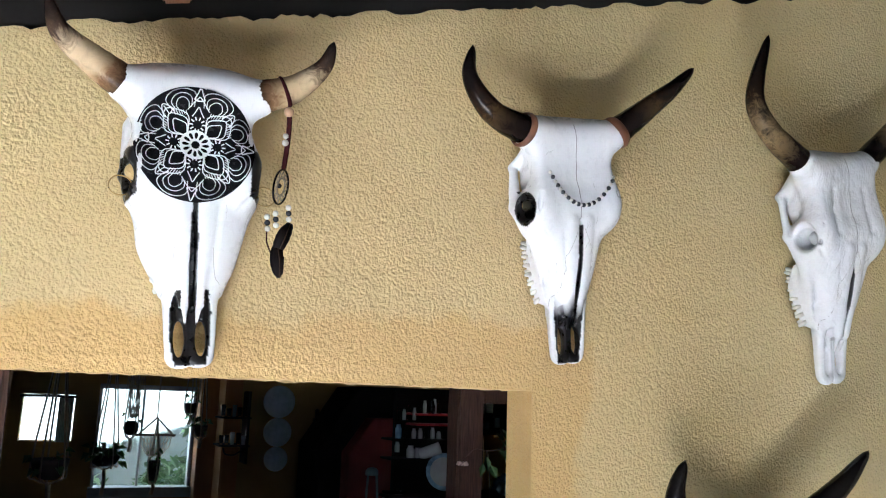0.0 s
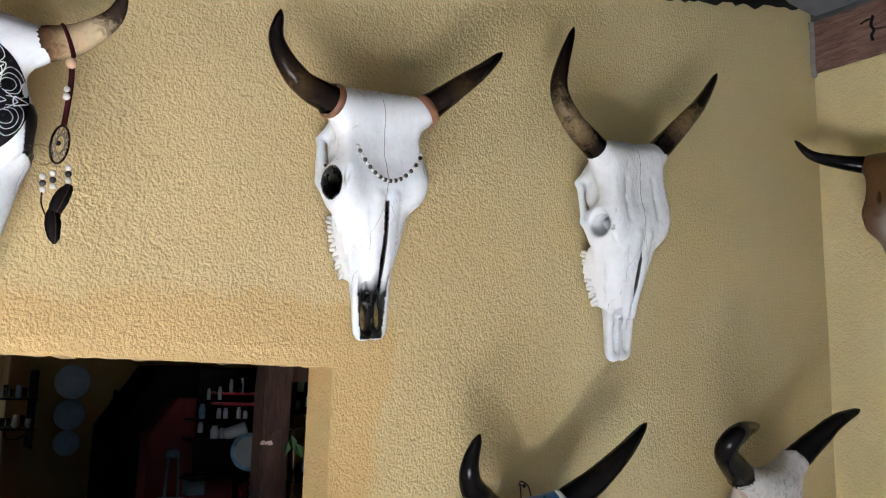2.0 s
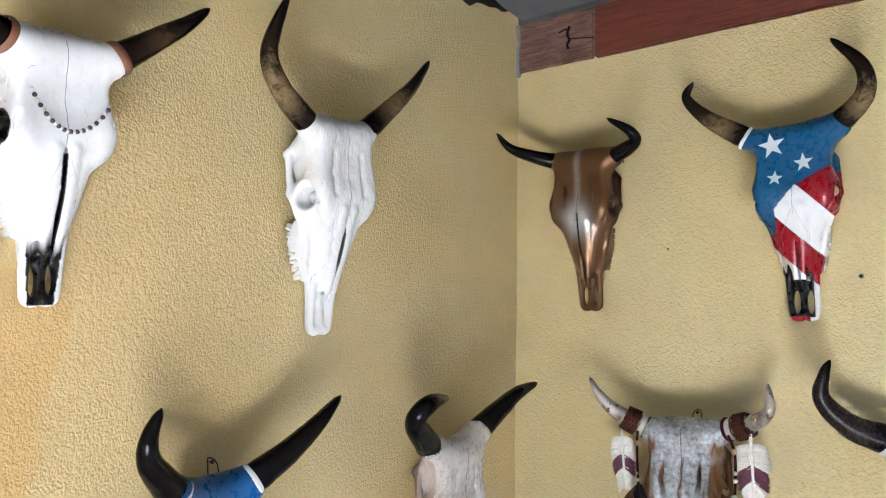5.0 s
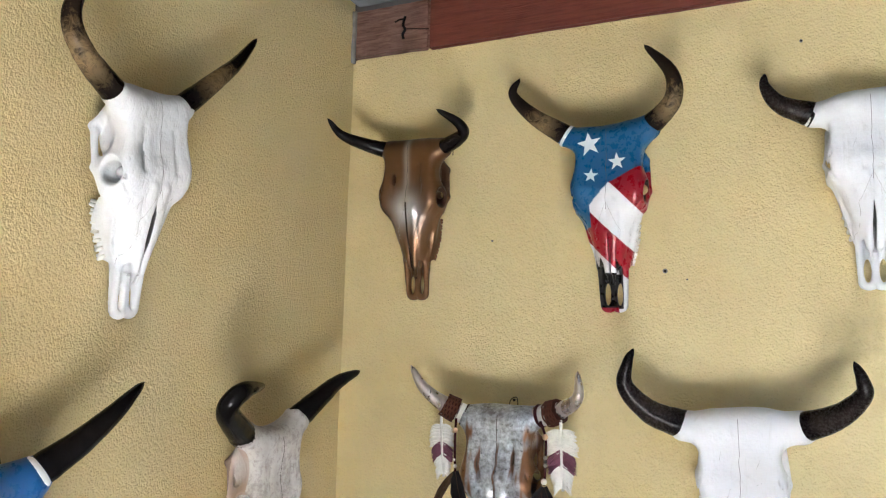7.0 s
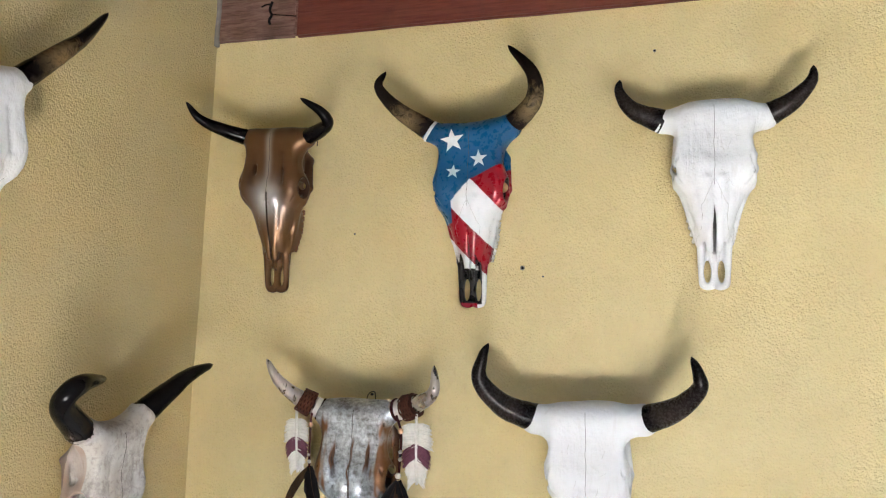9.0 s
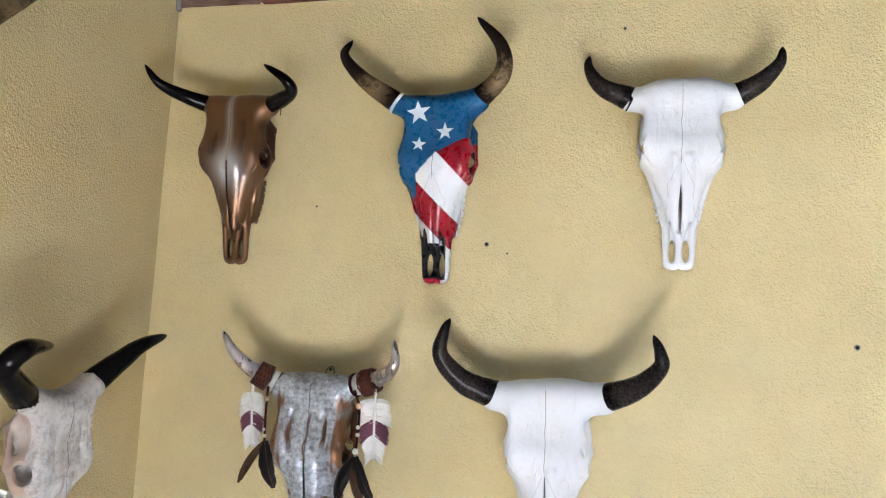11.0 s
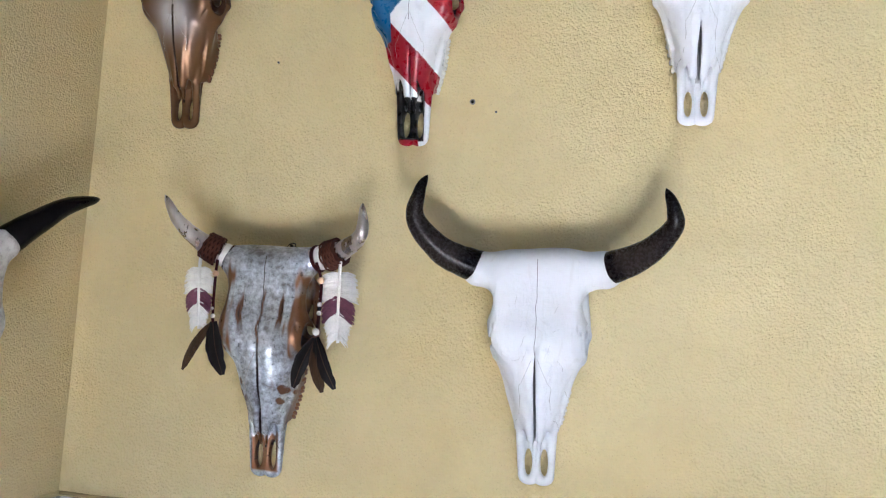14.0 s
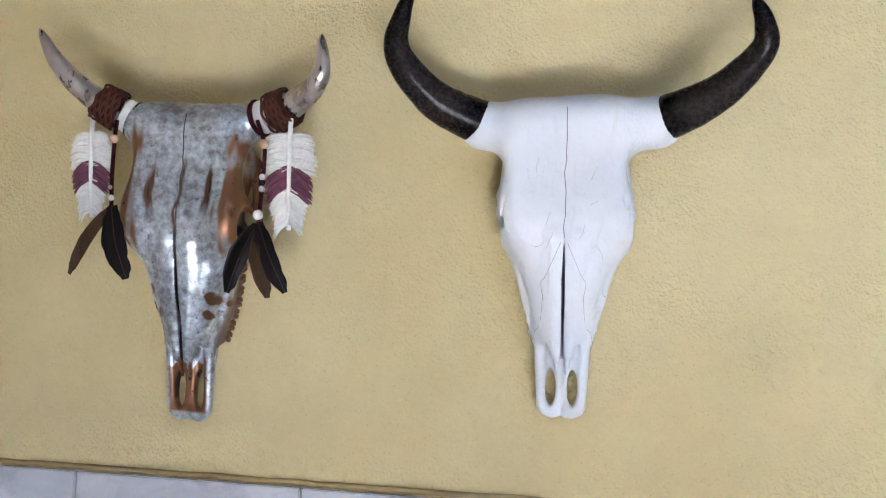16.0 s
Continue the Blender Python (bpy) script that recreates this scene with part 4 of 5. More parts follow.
s5 = Skull("A", -1.346, 1.763, 0.457, 4.0, [(-0.107, -0.013, 0.12), (-0.176, 0.042, 0.14), (-0.199, 0.09, 0.16), (-0.185, 0.145, 0.17)],
           [(0.078, -0.006, 0.12), (0.145, 0.047, 0.15), (0.21, 0.105, 0.17), (0.285, 0.165, 0.168)], 0.0338, M_HORN_BLACK, M_PAINT,
           "blue painted bull skull with glossy black horns", paint_blue, 0.5, 1.0, 0.0072, seed=14)
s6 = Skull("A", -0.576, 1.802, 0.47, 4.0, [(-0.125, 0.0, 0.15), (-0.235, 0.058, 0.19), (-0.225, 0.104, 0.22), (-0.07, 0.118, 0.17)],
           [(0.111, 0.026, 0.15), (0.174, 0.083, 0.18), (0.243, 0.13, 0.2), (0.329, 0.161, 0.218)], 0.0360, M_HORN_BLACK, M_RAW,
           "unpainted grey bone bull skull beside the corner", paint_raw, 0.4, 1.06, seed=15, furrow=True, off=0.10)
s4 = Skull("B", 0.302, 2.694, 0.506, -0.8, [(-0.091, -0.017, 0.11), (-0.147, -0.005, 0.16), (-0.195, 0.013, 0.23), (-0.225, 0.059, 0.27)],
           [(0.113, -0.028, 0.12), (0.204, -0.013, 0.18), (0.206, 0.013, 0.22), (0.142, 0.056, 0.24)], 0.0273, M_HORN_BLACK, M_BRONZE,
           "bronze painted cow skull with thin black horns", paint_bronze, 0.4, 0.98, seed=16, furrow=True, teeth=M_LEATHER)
s7 = Skull("B", 0.940, 2.674, 0.532, -0.8, [(-0.128, -0.01, 0.12), (-0.218, 0.05, 0.15), (-0.276, 0.117, 0.17), (-0.255, 0.165, 0.17)],
           [(0.115, -0.007, 0.12), (0.186, 0.046, 0.16), (0.187, 0.122, 0.18), (0.115, 0.212, 0.18)], 0.0327, M_HORN_BANDED, M_PAINT,
           "bull skull painted with stars and red stripes", paint_flag, 0.35, 0.96, 0.0050, seed=17)
s8 = Skull("B", 1.611, 2.700, 0.506, -0.4, [(-0.138, -0.039, 0.1), (-0.212, -0.009, 0.12), (-0.247, 0.039, 0.13), (-0.247, 0.077, 0.13)],
           [(0.136, -0.04, 0.1), (0.195, -0.012, 0.12), (0.243, 0.036, 0.13), (0.252, 0.081, 0.13)], 0.0338, M_HORN_MATT, M_WHITE,
           "white bull skull with broad brow and black horns", paint_white, 0.8, 1.04, seed=18)
s9 = Skull("B", 0.624, 1.864, 0.560, -1.8, [(-0.105, -0.024, 0.13), (-0.177, 0.014, 0.16), (-0.226, 0.061, 0.19), (-0.255, 0.119, 0.21)],
           [(0.108, -0.017, 0.12), (0.174, 0.001, 0.14), (0.239, 0.039, 0.18), (0.243, 0.112, 0.19)], 0.0305, M_HORN_SILVER, M_SILVER,
           "silver and bronze patinated bull skull with feather ornaments", paint_silver, 0.4, 0.94, 0.0050, seed=19, furrow=True, teeth=M_LEATHER)
s10 = Skull("B", 1.272, 1.880, 0.532, 0.5, [(-0.142, -0.036, 0.12), (-0.217, -0.006, 0.16), (-0.273, 0.059, 0.2), (-0.263, 0.122, 0.22), (-0.247, 0.158, 0.22)],
            [(0.15, -0.03, 0.12), (0.231, 0.001, 0.17), (0.285, 0.051, 0.22), (0.286, 0.088, 0.24), (0.269, 0.132, 0.24)], 0.0392, M_HORN_MATT, M_WHITE,
            "large white bull skull with wide dark horns", paint_white, 0.68, 1.0, 0.0050, seed=20)

for s, w in ((s2, 0.0011), (s3, 0.0012), (s7, 0.0010), (s8, 0.0010), (s9, 0.0022), (s10, 0.0011), (s4, 0.0014), (s6, 0.0018)):
    s.sutures(w, 5)
for s, k in ((s1, 5), (s2, 7), (s3, 9), (s8, 8), (s10, 10), (s6, 11)):
    s.cracks(k, 40 + k)
for s, du in ((s7, 0.02), (s6, 0.0), (s9, 0.0), (s8, 0.0), (s5, 0.06), (s4, 0.09)):
    s.hook(du)
# rims and bands at the horn roots
for k in (0, 1):
    s2.cuff("leather_band", k, 0.04, 0.11, 0.006, M_LEATHER, "brown leather band round the horn root")
    s7.cuff("white_rim", k, 0.02, 0.06, 0.002, M_LINE, "white painted ring at the horn root")
    s5.cuff("white_rim", k, 0.02, 0.07, 0.003, M_LINE, "white painted ring at the horn root")

# mandala on the first skull
MC, MR = (0.013, -0.126), 0.0900


def polar(r, a):
    return MC[0] + MR * r * math.cos(a), MC[1] + MR * r * math.sin(a)


def patch(skull, ring_pts, lift):
    """A filled convex outline laid on the skull."""
    cx, cz = (sum(p[i] for p in ring_pts) / len(ring_pts) for i in (0, 1))
    v, f, n = [skull.on(cx, cz, lift)], [], len(ring_pts)
    rings = 10 if n > 30 else 3
    for k in range(1, rings + 1):
        for (u, z) in ring_pts:
            v.append(skull.on(cx + (u - cx) * k / rings, cz + (z - cz) * k / rings, lift))
    for j in range(n):
        f.append((0, 1 + j, 1 + (j + 1) % n))
    for k in range(rings - 1):
        for j in range(n):
            a, b = 1 + k * n + j, 1 + k * n + (j + 1) % n
            f.append((a, a + n, b + n, b))
    return v, f


disc = mesh("mandala", *patch(s1, [polar(1, a) for a in np.linspace(0, 2 * math.pi, 72, endpoint=False)], 0.0012), M_BLACK, s1.ob, True, "black disc with white mandala drawing")
lines = []


def stroke(pts, w=0.0015, n=16):
    lines.append(s1.line(None, pts, w, None, 0.0024, n=n))


T8 = math.pi / 4
for k in range(8):
    a = k * T8 + math.pi / 2
    if k % 2:
        # four large petals with hatched borders
        for rr, ww in ((0.33, 0.30), (0.40, 0.40), (0.46, 0.47)):
            tip = 0.56 + (rr - 0.33) * 1.55
            stroke([polar(0.24, a - ww * 0.3), polar(rr + 0.06, a - ww), polar(tip * 0.88, a - ww * 0.45), polar(tip, a), polar(tip * 0.88, a + ww * 0.45), polar(rr + 0.06, a + ww), polar(0.24, a + ww * 0.3)], n=26)
        for m in range(-7, 8):
            if abs(m) > 1:
                stroke([polar(0.62 - abs(m) * 0.012, a + m * 0.062), polar(0.70 - abs(m) * 0.012, a + m * 0.062)], 0.0011, 3)
        stroke([polar(0.70, a - 0.12), polar(0.66, a), polar(0.74, a + 0.0), polar(0.82, a)], n=8)
        stroke([polar(0.66, a - 0.15), polar(0.76, a - 0.1), polar(0.85, a), polar(0.76, a + 0.1), polar(0.66, a + 0.15)], 0.0016)
    else:
        # small flowers and pointed outer leaves
        for m in range(10):
            b = m * 2 * math.pi / 10
            c = polar(0.36, a)
            stroke([(c[0] + MR * 0.075 * math.cos(b), c[1] + MR * 0.075 * math.sin(b)), (c[0] + MR * 0.135 * math.cos(b), c[1] + MR * 0.135 * math.sin(b))], 0.002, 3)
        stroke([polar(0.50, a - 0.2), polar(0.58, a - 0.08), polar(0.66, a), polar(0.58, a + 0.08), polar(0.50, a + 0.2)])
        stroke([polar(0.78, a - 0.11), polar(0.86, a - 0.06), polar(0.98, a), polar(0.86, a + 0.06), polar(0.78, a + 0.11), polar(0.76, a), polar(0.78, a - 0.11)], 0.0018, 24)
        stroke([polar(0.62, a - 0.30), polar(0.72, a - 0.14), polar(0.79, a - 0.05), polar(0.83, a)])
        stroke([polar(0.62, a + 0.30), polar(0.72, a + 0.14), polar(0.79, a + 0.05), polar(0.83, a)])
    # scalloped outer leaves between the points
    for sg in (-1, 1):
        b = a + sg * T8 * 0.5
        for r0, w0 in ((0.97, 0.30), (0.90, 0.22), (0.83, 0.15)):
            stroke([polar(0.66, b - w0 * 0.9), polar(r0 - 0.08, b - w0), polar(r0, b - w0 * 0.4), polar(r0 - 0.01, b + w0 * 0.4), polar(r0 - 0.10, b + w0), polar(0.66, b + w0 * 0.9)], 0.0012, 20)
mesh("drawn_line", *join(lines), M_LINE, disc, True, "white line drawing")
mesh("rosette", *patch(s1, [polar(0.265, a) for a in np.linspace(0, 2 * math.pi, 40, endpoint=False)], 0.0026), M_LINE, disc, True, "white rosette")
for k in range(12):
    a = k * math.pi / 6
    pts = [polar(0.165 + 0.06 * math.cos(b), a + 0.17 * math.sin(b)) for b in np.linspace(0, 2 * math.pi, 12, endpoint=False)]
    mesh("black_petal", *patch(s1, pts, 0.0034), M_BLACK, disc, True)
mesh("black_eye", *patch(s1, [polar(0.07, a) for a in np.linspace(0, 2 * math.pi, 20, endpoint=False)], 0.0034), M_BLACK, disc, True)

# ear hoops on the mandala skull
for du, dz in ((-0.087, -0.192), (0.133, -0.182)):
    hoop = tube("hoop_earring", ring((du, -0.085, dz), 0.017, (1, 0, 0), (0, 0.25, 0.97)), 0.0011, M_BRASS, s1.ob, label="thin brass hoop", closed=True)

# stars on the flag skull
for (su, sz, r, tilt) in ((-0.048, -0.054, 0.037, 8), (0.030, -0.110, 0.027, 2), (-0.044, -0.146, 0.022, -4)):
    pts = []
    for k in range(10):
        a = math.pi / 2 + k * math.pi / 5 + radians(tilt)
        rr = r if k % 2 == 0 else r * 0.40
        pts.append((su + rr * math.cos(a), sz + rr * math.sin(a)))
    mesh("white_star", *patch(s7, pts, 0.002), M_LINE, s7.ob, True, "white painted five-pointed star")

# bead string across the second skull's brow
b0, b1, b2 = (-0.046, -0.112), (0.026, -0.166), (0.094, -0.102)
string = []
for k in range(27):
    f = k / 26
    u = (1 - f) ** 2 * b0[0] + 2 * f * (1 - f) * (2 * b1[0] - (b0[0] + b2[0]) / 2) + f * f * b2[0]
    z = (1 - f) ** 2 * b0[1] + 2 * f * (1 - f) * (2 * b1[1] - (b0[1] + b2[1]) / 2) + f * f * b2[1]
    string.append((u, z))
for k, (u, z) in enumerate(string):
    ball("bead", s2.on(u, z, 0.002), 0.0042 if k % 2 else 0.0034, M_BEAD_DARK if k % 2 else M_BEAD_WHITE, s2.ob)


# ---- hangings ----
def dark_feather(parent, root, tip, width, material, bend=0.01):
    """A flat feather with a shaft, from root to tip."""
    root, tip = np.array(root, float), np.array(tip, float)
    way = tip - root
    ln = np.linalg.norm(way)
    side = np.cross(way / ln, (0, -1.0, 0))
    v, f = [], []
    n = 18
    for back in (0, 1):
        for i in range(n + 1):
            s = i / n
            w = width * (math.sin(math.pi * min(1, s * 0.9 + 0.06)) ** 0.55) * (1 if s < 0.92 else 0.75)
            c = root + way * s + np.array((0, -bend * math.sin(math.pi * s) + 0.0009 * back, 0)) + side * width * 0.15 * math.sin(s * 3)
            for j, m in enumerate((-1, -0.5, 0, 0.5, 1)):
                jag = 0.07 * width * noise.noise((i * 1.7, m * 9, ln * 50)) * abs(m)
                v.append(c + side * (w * m * 0.5 + jag) + np.array((0, 0.10 * w * abs(m), 0)))
    o = (n + 1) * 5
    for i in range(n):
        for j in range(4):
            a = i * 5 + j
            f += [(a, a + 1, a + 6, a + 5), (o + a, o + a + 5, o + a + 6, o + a + 1)]
        for j in (0, 4):
            a = i * 5 + j
            f.append((a, a + 5, o + a + 5, o + a))
    vane = mesh("feather", v, f, material, parent, True, "dark feather")
    tube("shaft", [root, root + way * 0.5 + np.array((0, -bend - 0.0012, 0)), tip], 0.0008, M_FEATHER_BROWN, vane, 10, 5)
    return vane


def yarn_fringe(root, span, width, share0, share1, chevron, r, seed):
    """Combed yarn strands that lie off a spine, between two shares of its length."""
    rnd = random.Random(seed)
    out = []
    for side in (-1, 1):
        for i in range(46):
            s = share0 + (share1 - share0) * i / 45
            st = np.array(root) + np.array((0, 0, -span * s))
            w = width * (0.72 + 0.28 * math.sin(math.pi * min(1, s + 0.15))) * rnd.uniform(0.9, 1.06)
            end = st + np.array((side * w, rnd.uniform(-0.006, 0.004), -chevron * w * rnd.uniform(0.75, 1.1)))
            mid = (st + end) / 2 + np.array((0, -0.004, 0.004))
            path = spline([st, mid, end], 5)
            v, f, _ = sweep(path, [r, r, r * 1.1, r, r * 0.4], 4)
            out.append((v, f))
    return join(out)


def yarn_feather(wall, u, z, depth, size, turn, label, seed):
    ob = base("macrame_feather", WALLS[wall](u, z) @ pose(0, -depth, 0, 0, turn, 0), label, "wall ornament", "macrame feathers")
    span, w = size
    tube("spine", [(0, 0, 0.0), (0, -0.004, -0.04), (0, -0.004, -0.04 - span * 0.5), (0, 0, -0.04 - span)], 0.0042, M_COTTON, ob, 16, 8, "thick white cotton spine")
    root = (0, -0.003, -0.032)
    mesh("upper_fringe", *yarn_fringe(root, span, w, 0.0, 0.42, 0.15, 0.0016, seed), M_COTTON, ob, True, "combed white cotton fringe")
    mesh("plum_fringe", *yarn_fringe(root, span, w * 0.86, 0.34, 0.62, 0.75, 0.0017, seed + 1), M_PLUM, ob, True, "plum coloured chevron fringe")
    mesh("lower_fringe", *yarn_fringe(root, span, w * 0.74, 0.58, 0.98, 0.95, 0.0016, seed + 2), M_COTTON, ob, True, "combed white cotton fringe")
    return ob


yarn_feather("B", 0.624 - 0.180, 1.864 - 0.020, 0.15, (0.140, 0.039), -4, "white and plum macrame feather on the silvered skull", 3)
yarn_feather("B", 0.624 + 0.184, 1.864 - 0.018, 0.15, (0.155, 0.047), -2, "larger white and plum macrame feather on the silvered skull", 8)

for which in (0, 1):
    s9.cuff("macrame_wrap", which, 0.18 if which == 0 else 0.20, 0.36 if which == 0 else 0.39, 0.008, M_MACRAME, "dark brown knotted cord wrap", 1)
    path, rad = s9.paths[which]
    for k in range(7):
        for sg in (-1, 1):
            pts = []
            for m in range(22):
                f = m / 21
                kk = (0.19 + 0.17 * f) * 43
                i = int(kk)
                fr = kk - i
                a = sg * f * 3.6 + k * 2 * math.pi / 7
                tg = path[i + 1] - path[i]
                tg /= np.linalg.norm(tg)
                e1 = np.cross(tg, (0, 1, 0)); e1 /= np.linalg.norm(e1)
                e2 = np.cross(e1, tg)
                c = path[i] * (1 - fr) + path[i + 1] * fr
                pts.append(c + (rad[i] + 0.0085) * (math.cos(a) * e1 + math.sin(a) * e2))
            v, f2, _ = sweep(pts, [0.0022] * len(pts), 5)
            mesh("knotted_cord", v, f2, M_CORD, s9.ob, True)
    s9.cuff("cord_binding", which, 0.06, 0.10, 0.005, M_SUEDE, "maroon suede cord binding", 1)
    s9.cuff("white_rim", which, 0.10, 0.16, 0.001, M_TOOTH, "pale worn horn root", 2)


def beaded_cord(u, z, pts, beads, feathers, label):
    ob = base("feather_pendant", WALLS["B"](u, z), label, "wall ornament", "feather pendants")
    tube("suede_cord", pts, 0.0036, M_SUEDE, ob, 24, 7)
    for p, r, m in beads:
        ball("bead", p, r, m, ob)
    for root, tip, w, m in feathers:
        dark_feather(ob, root, tip, w, m)
    return ob


beaded_cord(0.624, 1.864, [(-0.125, -0.165, -0.030), (-0.127, -0.165, -0.066), (-0.128, -0.163, -0.13), (-0.127, -0.16, -0.182)],
            [((-0.126, -0.168, -0.064), 0.0075, M_BEAD_WOOD), ((-0.127, -0.163, -0.166), 0.0055, M_BEAD_WHITE), ((-0.129, -0.165, -0.148), 0.004, M_BEAD_WHITE)],
            [((-0.129, -0.160, -0.182), (-0.203, -0.150, -0.300), 0.024, M_FEATHER_BROWN), ((-0.126, -0.162, -0.180), (-0.090, -0.160, -0.305), 0.044, M_FEATHER)],
            "maroon cord with beads and two dark feathers")
beaded_cord(0.624, 1.864, [(0.128, -0.16, -0.028), (0.145, -0.165, -0.071), (0.146, -0.165, -0.13), (0.142, -0.165, -0.20)],
            [((0.145, -0.168, -0.070), 0.0085, M_BEAD_WOOD), ((0.146, -0.168, -0.126), 0.0058, M_BEAD_WHITE), ((0.146, -0.168, -0.136), 0.0052, M_BEAD_DARK), ((0.146, -0.168, -0.146), 0.0058, M_BEAD_WHITE), ((0.142, -0.168, -0.190), 0.0088, M_BEAD_WHITE)],
            [((0.140, -0.166, -0.205), (0.094, -0.165, -0.322), 0.036, M_FEATHER), ((0.142, -0.167, -0.205), (0.166, -0.165, -0.328), 0.032, M_FEATHER_BROWN), ((0.144, -0.170, -0.203), (0.196, -0.165, -0.318), 0.034, M_FEATHER)],
            "maroon cord with wooden beads and three dark feathers")

# dream catcher on the pale horn
dc = base("dream_catcher", WALLS["A"](-2.448, 2.499), "small dream catcher with maroon cord and black feather", "wall ornament")
s1.cuff("cord_binding", 1, 0.25, 0.29, 0.003, M_SUEDE, "maroon suede cord round the horn", 1)
tube("suede_cord", [(0.156, -0.155, -0.052), (0.160, -0.145, -0.075), (0.161, -0.135, -0.105), (0.160, -0.125, -0.142)], 0.0042, M_SUEDE, dc, 20, 7)
ball("bead", (0.156, -0.155, -0.056), 0.008, M_BEAD_WOOD, dc, "wooden bead")
for p, r in (((0.156, -0.142, -0.092), 0.0045), ((0.157, -0.138, -0.102), 0.0055)):
    ball("bead", p, r, M_BEAD_WHITE, dc)
hoop = tube("hoop", ring((0.158, -0.122, -0.171), 0.029, (0.55, 0.8, 0.1), (0.12, 0, 0.99), 36), 0.0018, M_BLACK, dc, label="thin dark hoop", closed=True)
net = []
for k in range(12):
    for m in (1, 4):
        a, b = k * math.pi / 6, (k + m) * math.pi / 6
        r0 = 0.029 if m == 1 else 0.027
        P = [np.array((0.158, -0.122, -0.171)) + r0 * (math.cos(q) * np.array((0.55, 0.8, 0.1)) + math.sin(q) * np.array((0.12, 0, 0.99))) for q in (a, b)]
        v, f, _ = sweep(np.array([P[0], (P[0] + P[1]) / 2, P[1]]), [0.0008] * 3, 4)
        net.append((v, f))
mesh("web", *join(net), M_ROPE, dc, True, "pale thread web")
ball("bead", (0.155, -0.124, -0.170), 0.004, M_BEAD_DARK, dc)
for (u, z0) in ((0.140, -0.222), (0.153, -0.215), (0.173, -0.203)):
    for k, m in enumerate((M_BEAD_WHITE, M_BEAD_DARK, M_BEAD_WHITE)):
        ball("bead", (u + 0.001 * k, -0.12, z0 - 0.0095 * k), 0.0048, m, dc)
tube("thread", [(0.141, -0.12, -0.242), (0.142, -0.12, -0.262), (0.150, -0.12, -0.28)], 0.0013, M_SUEDE, dc, 12, 5)
dark_feather(dc, (0.178, -0.12, -0.228), (0.158, -0.12, -0.285), 0.022, M_FEATHER)
dark_feather(dc, (0.158, -0.121, -0.262), (0.166, -0.12, -0.318), 0.022, M_FEATHER)

# old nail holes in the side wall
for (u, z, r) in ((1.073, 2.268, 0.007), (1.134, 2.242, 0.0028), (2.055, 2.009, 0.0075), (0.539, 2.380, 0.003), (1.456, 2.906, 0.0045)):
    hole = base("wall_plug", WALLS["B"](u, z), "dark old screw hole with rusty plug", "wall plug", "wall plugs")
    lathe("rim", [(r, 0.0), (r * 1.05, 0.004), (r * 0.7, 0.0045), (r * 0.6, 0.001)], M_MORTAR, hole, (0, 0, 0), 10, "", pose(0, 0, 0, 90))
    lathe("plug", [(r * 0.68, 0.0), (r * 0.66, 0.003), (r * 0.3, 0.0035)], M_SOOT, hole, (0, 0, 0), 9, "", pose(0, 0, 0, 90))

# ---- tiled dado ----
grout = join([([(-0.004, 0, 0), (-0.004, -4.5, 0), (-0.004, -4.5, 1.196), (-0.004, 0, 1.196), (0.02, 0, 0), (0.02, -4.5, 0), (0.02, -4.5, 1.196), (0.02, 0, 1.196)],
               [(0, 1, 2, 3), (4, 7, 6, 5), (3, 2, 6, 7), (0, 4, 5, 1), (0, 3, 7, 4), (1, 5, 6, 2)]),
              ([(JAMB, -0.004, 0), (-0.005, -0.004, 0), (-0.005, -0.004, 1.196), (JAMB, -0.004, 1.196), (JAMB, 0.02, 0), (-0.005, 0.02, 0), (-0.005, 0.02, 1.196), (JAMB, 0.02, 1.196)],
               [(0, 1, 2, 3), (4, 7, 6, 5), (3, 2, 6, 7), (0, 4, 5, 1), (0, 3, 7, 4), (1, 5, 6, 2)])])
dado = tagged(mesh("trim_dado", *grout, M_GROUT), "pale marble tile dado along the lower walls", "tiling", kind="structure")
lip_b = [(-0.003, -4.5 * i / 90, 1.206 + 0.003 * noise.noise((i * 0.9, 0, 0))) for i in range(91)]
v, f, _ = sweep(lip_b, [0.005 + 0.0015 * noise.noise((i * 1.3, 5, 0)) for i in range(91)], 7)
mesh("paint_lip", v, f, plain("ochre_paint_lip", (0.36, 0.26, 0.12), 0.7, 0, 0.3, 40), dado, True, "rough ochre paint edge over the tiles")
lip_a = [(JAMB - JAMB * i / 50, -0.003, 1.206 + 0.003 * noise.noise((i * 0.9, 4, 0))) for i in range(51)]
v, f, _ = sweep(lip_a, [0.005] * 51, 7)
mesh("paint_lip", v, f, M_WALL_A, dado, True)


def tile_mesh(w, h):
    bm = box_bm(0, w, -0.009, 0.0, 0, h, 0.0022)
    me = bpy.data.meshes.new("tile")
    bmesh.ops.recalc_face_normals(bm, faces=bm.faces)
    bm.to_mesh(me)
    bm.free()
    me.materials.append(M_TILE)
    return me


TW, TH, GAP = 0.4395, 0.30, 0.0035
full, first = tile_mesh(TW - GAP, TH - GAP), tile_mesh(0.379 - GAP - 0.012, TH - GAP)
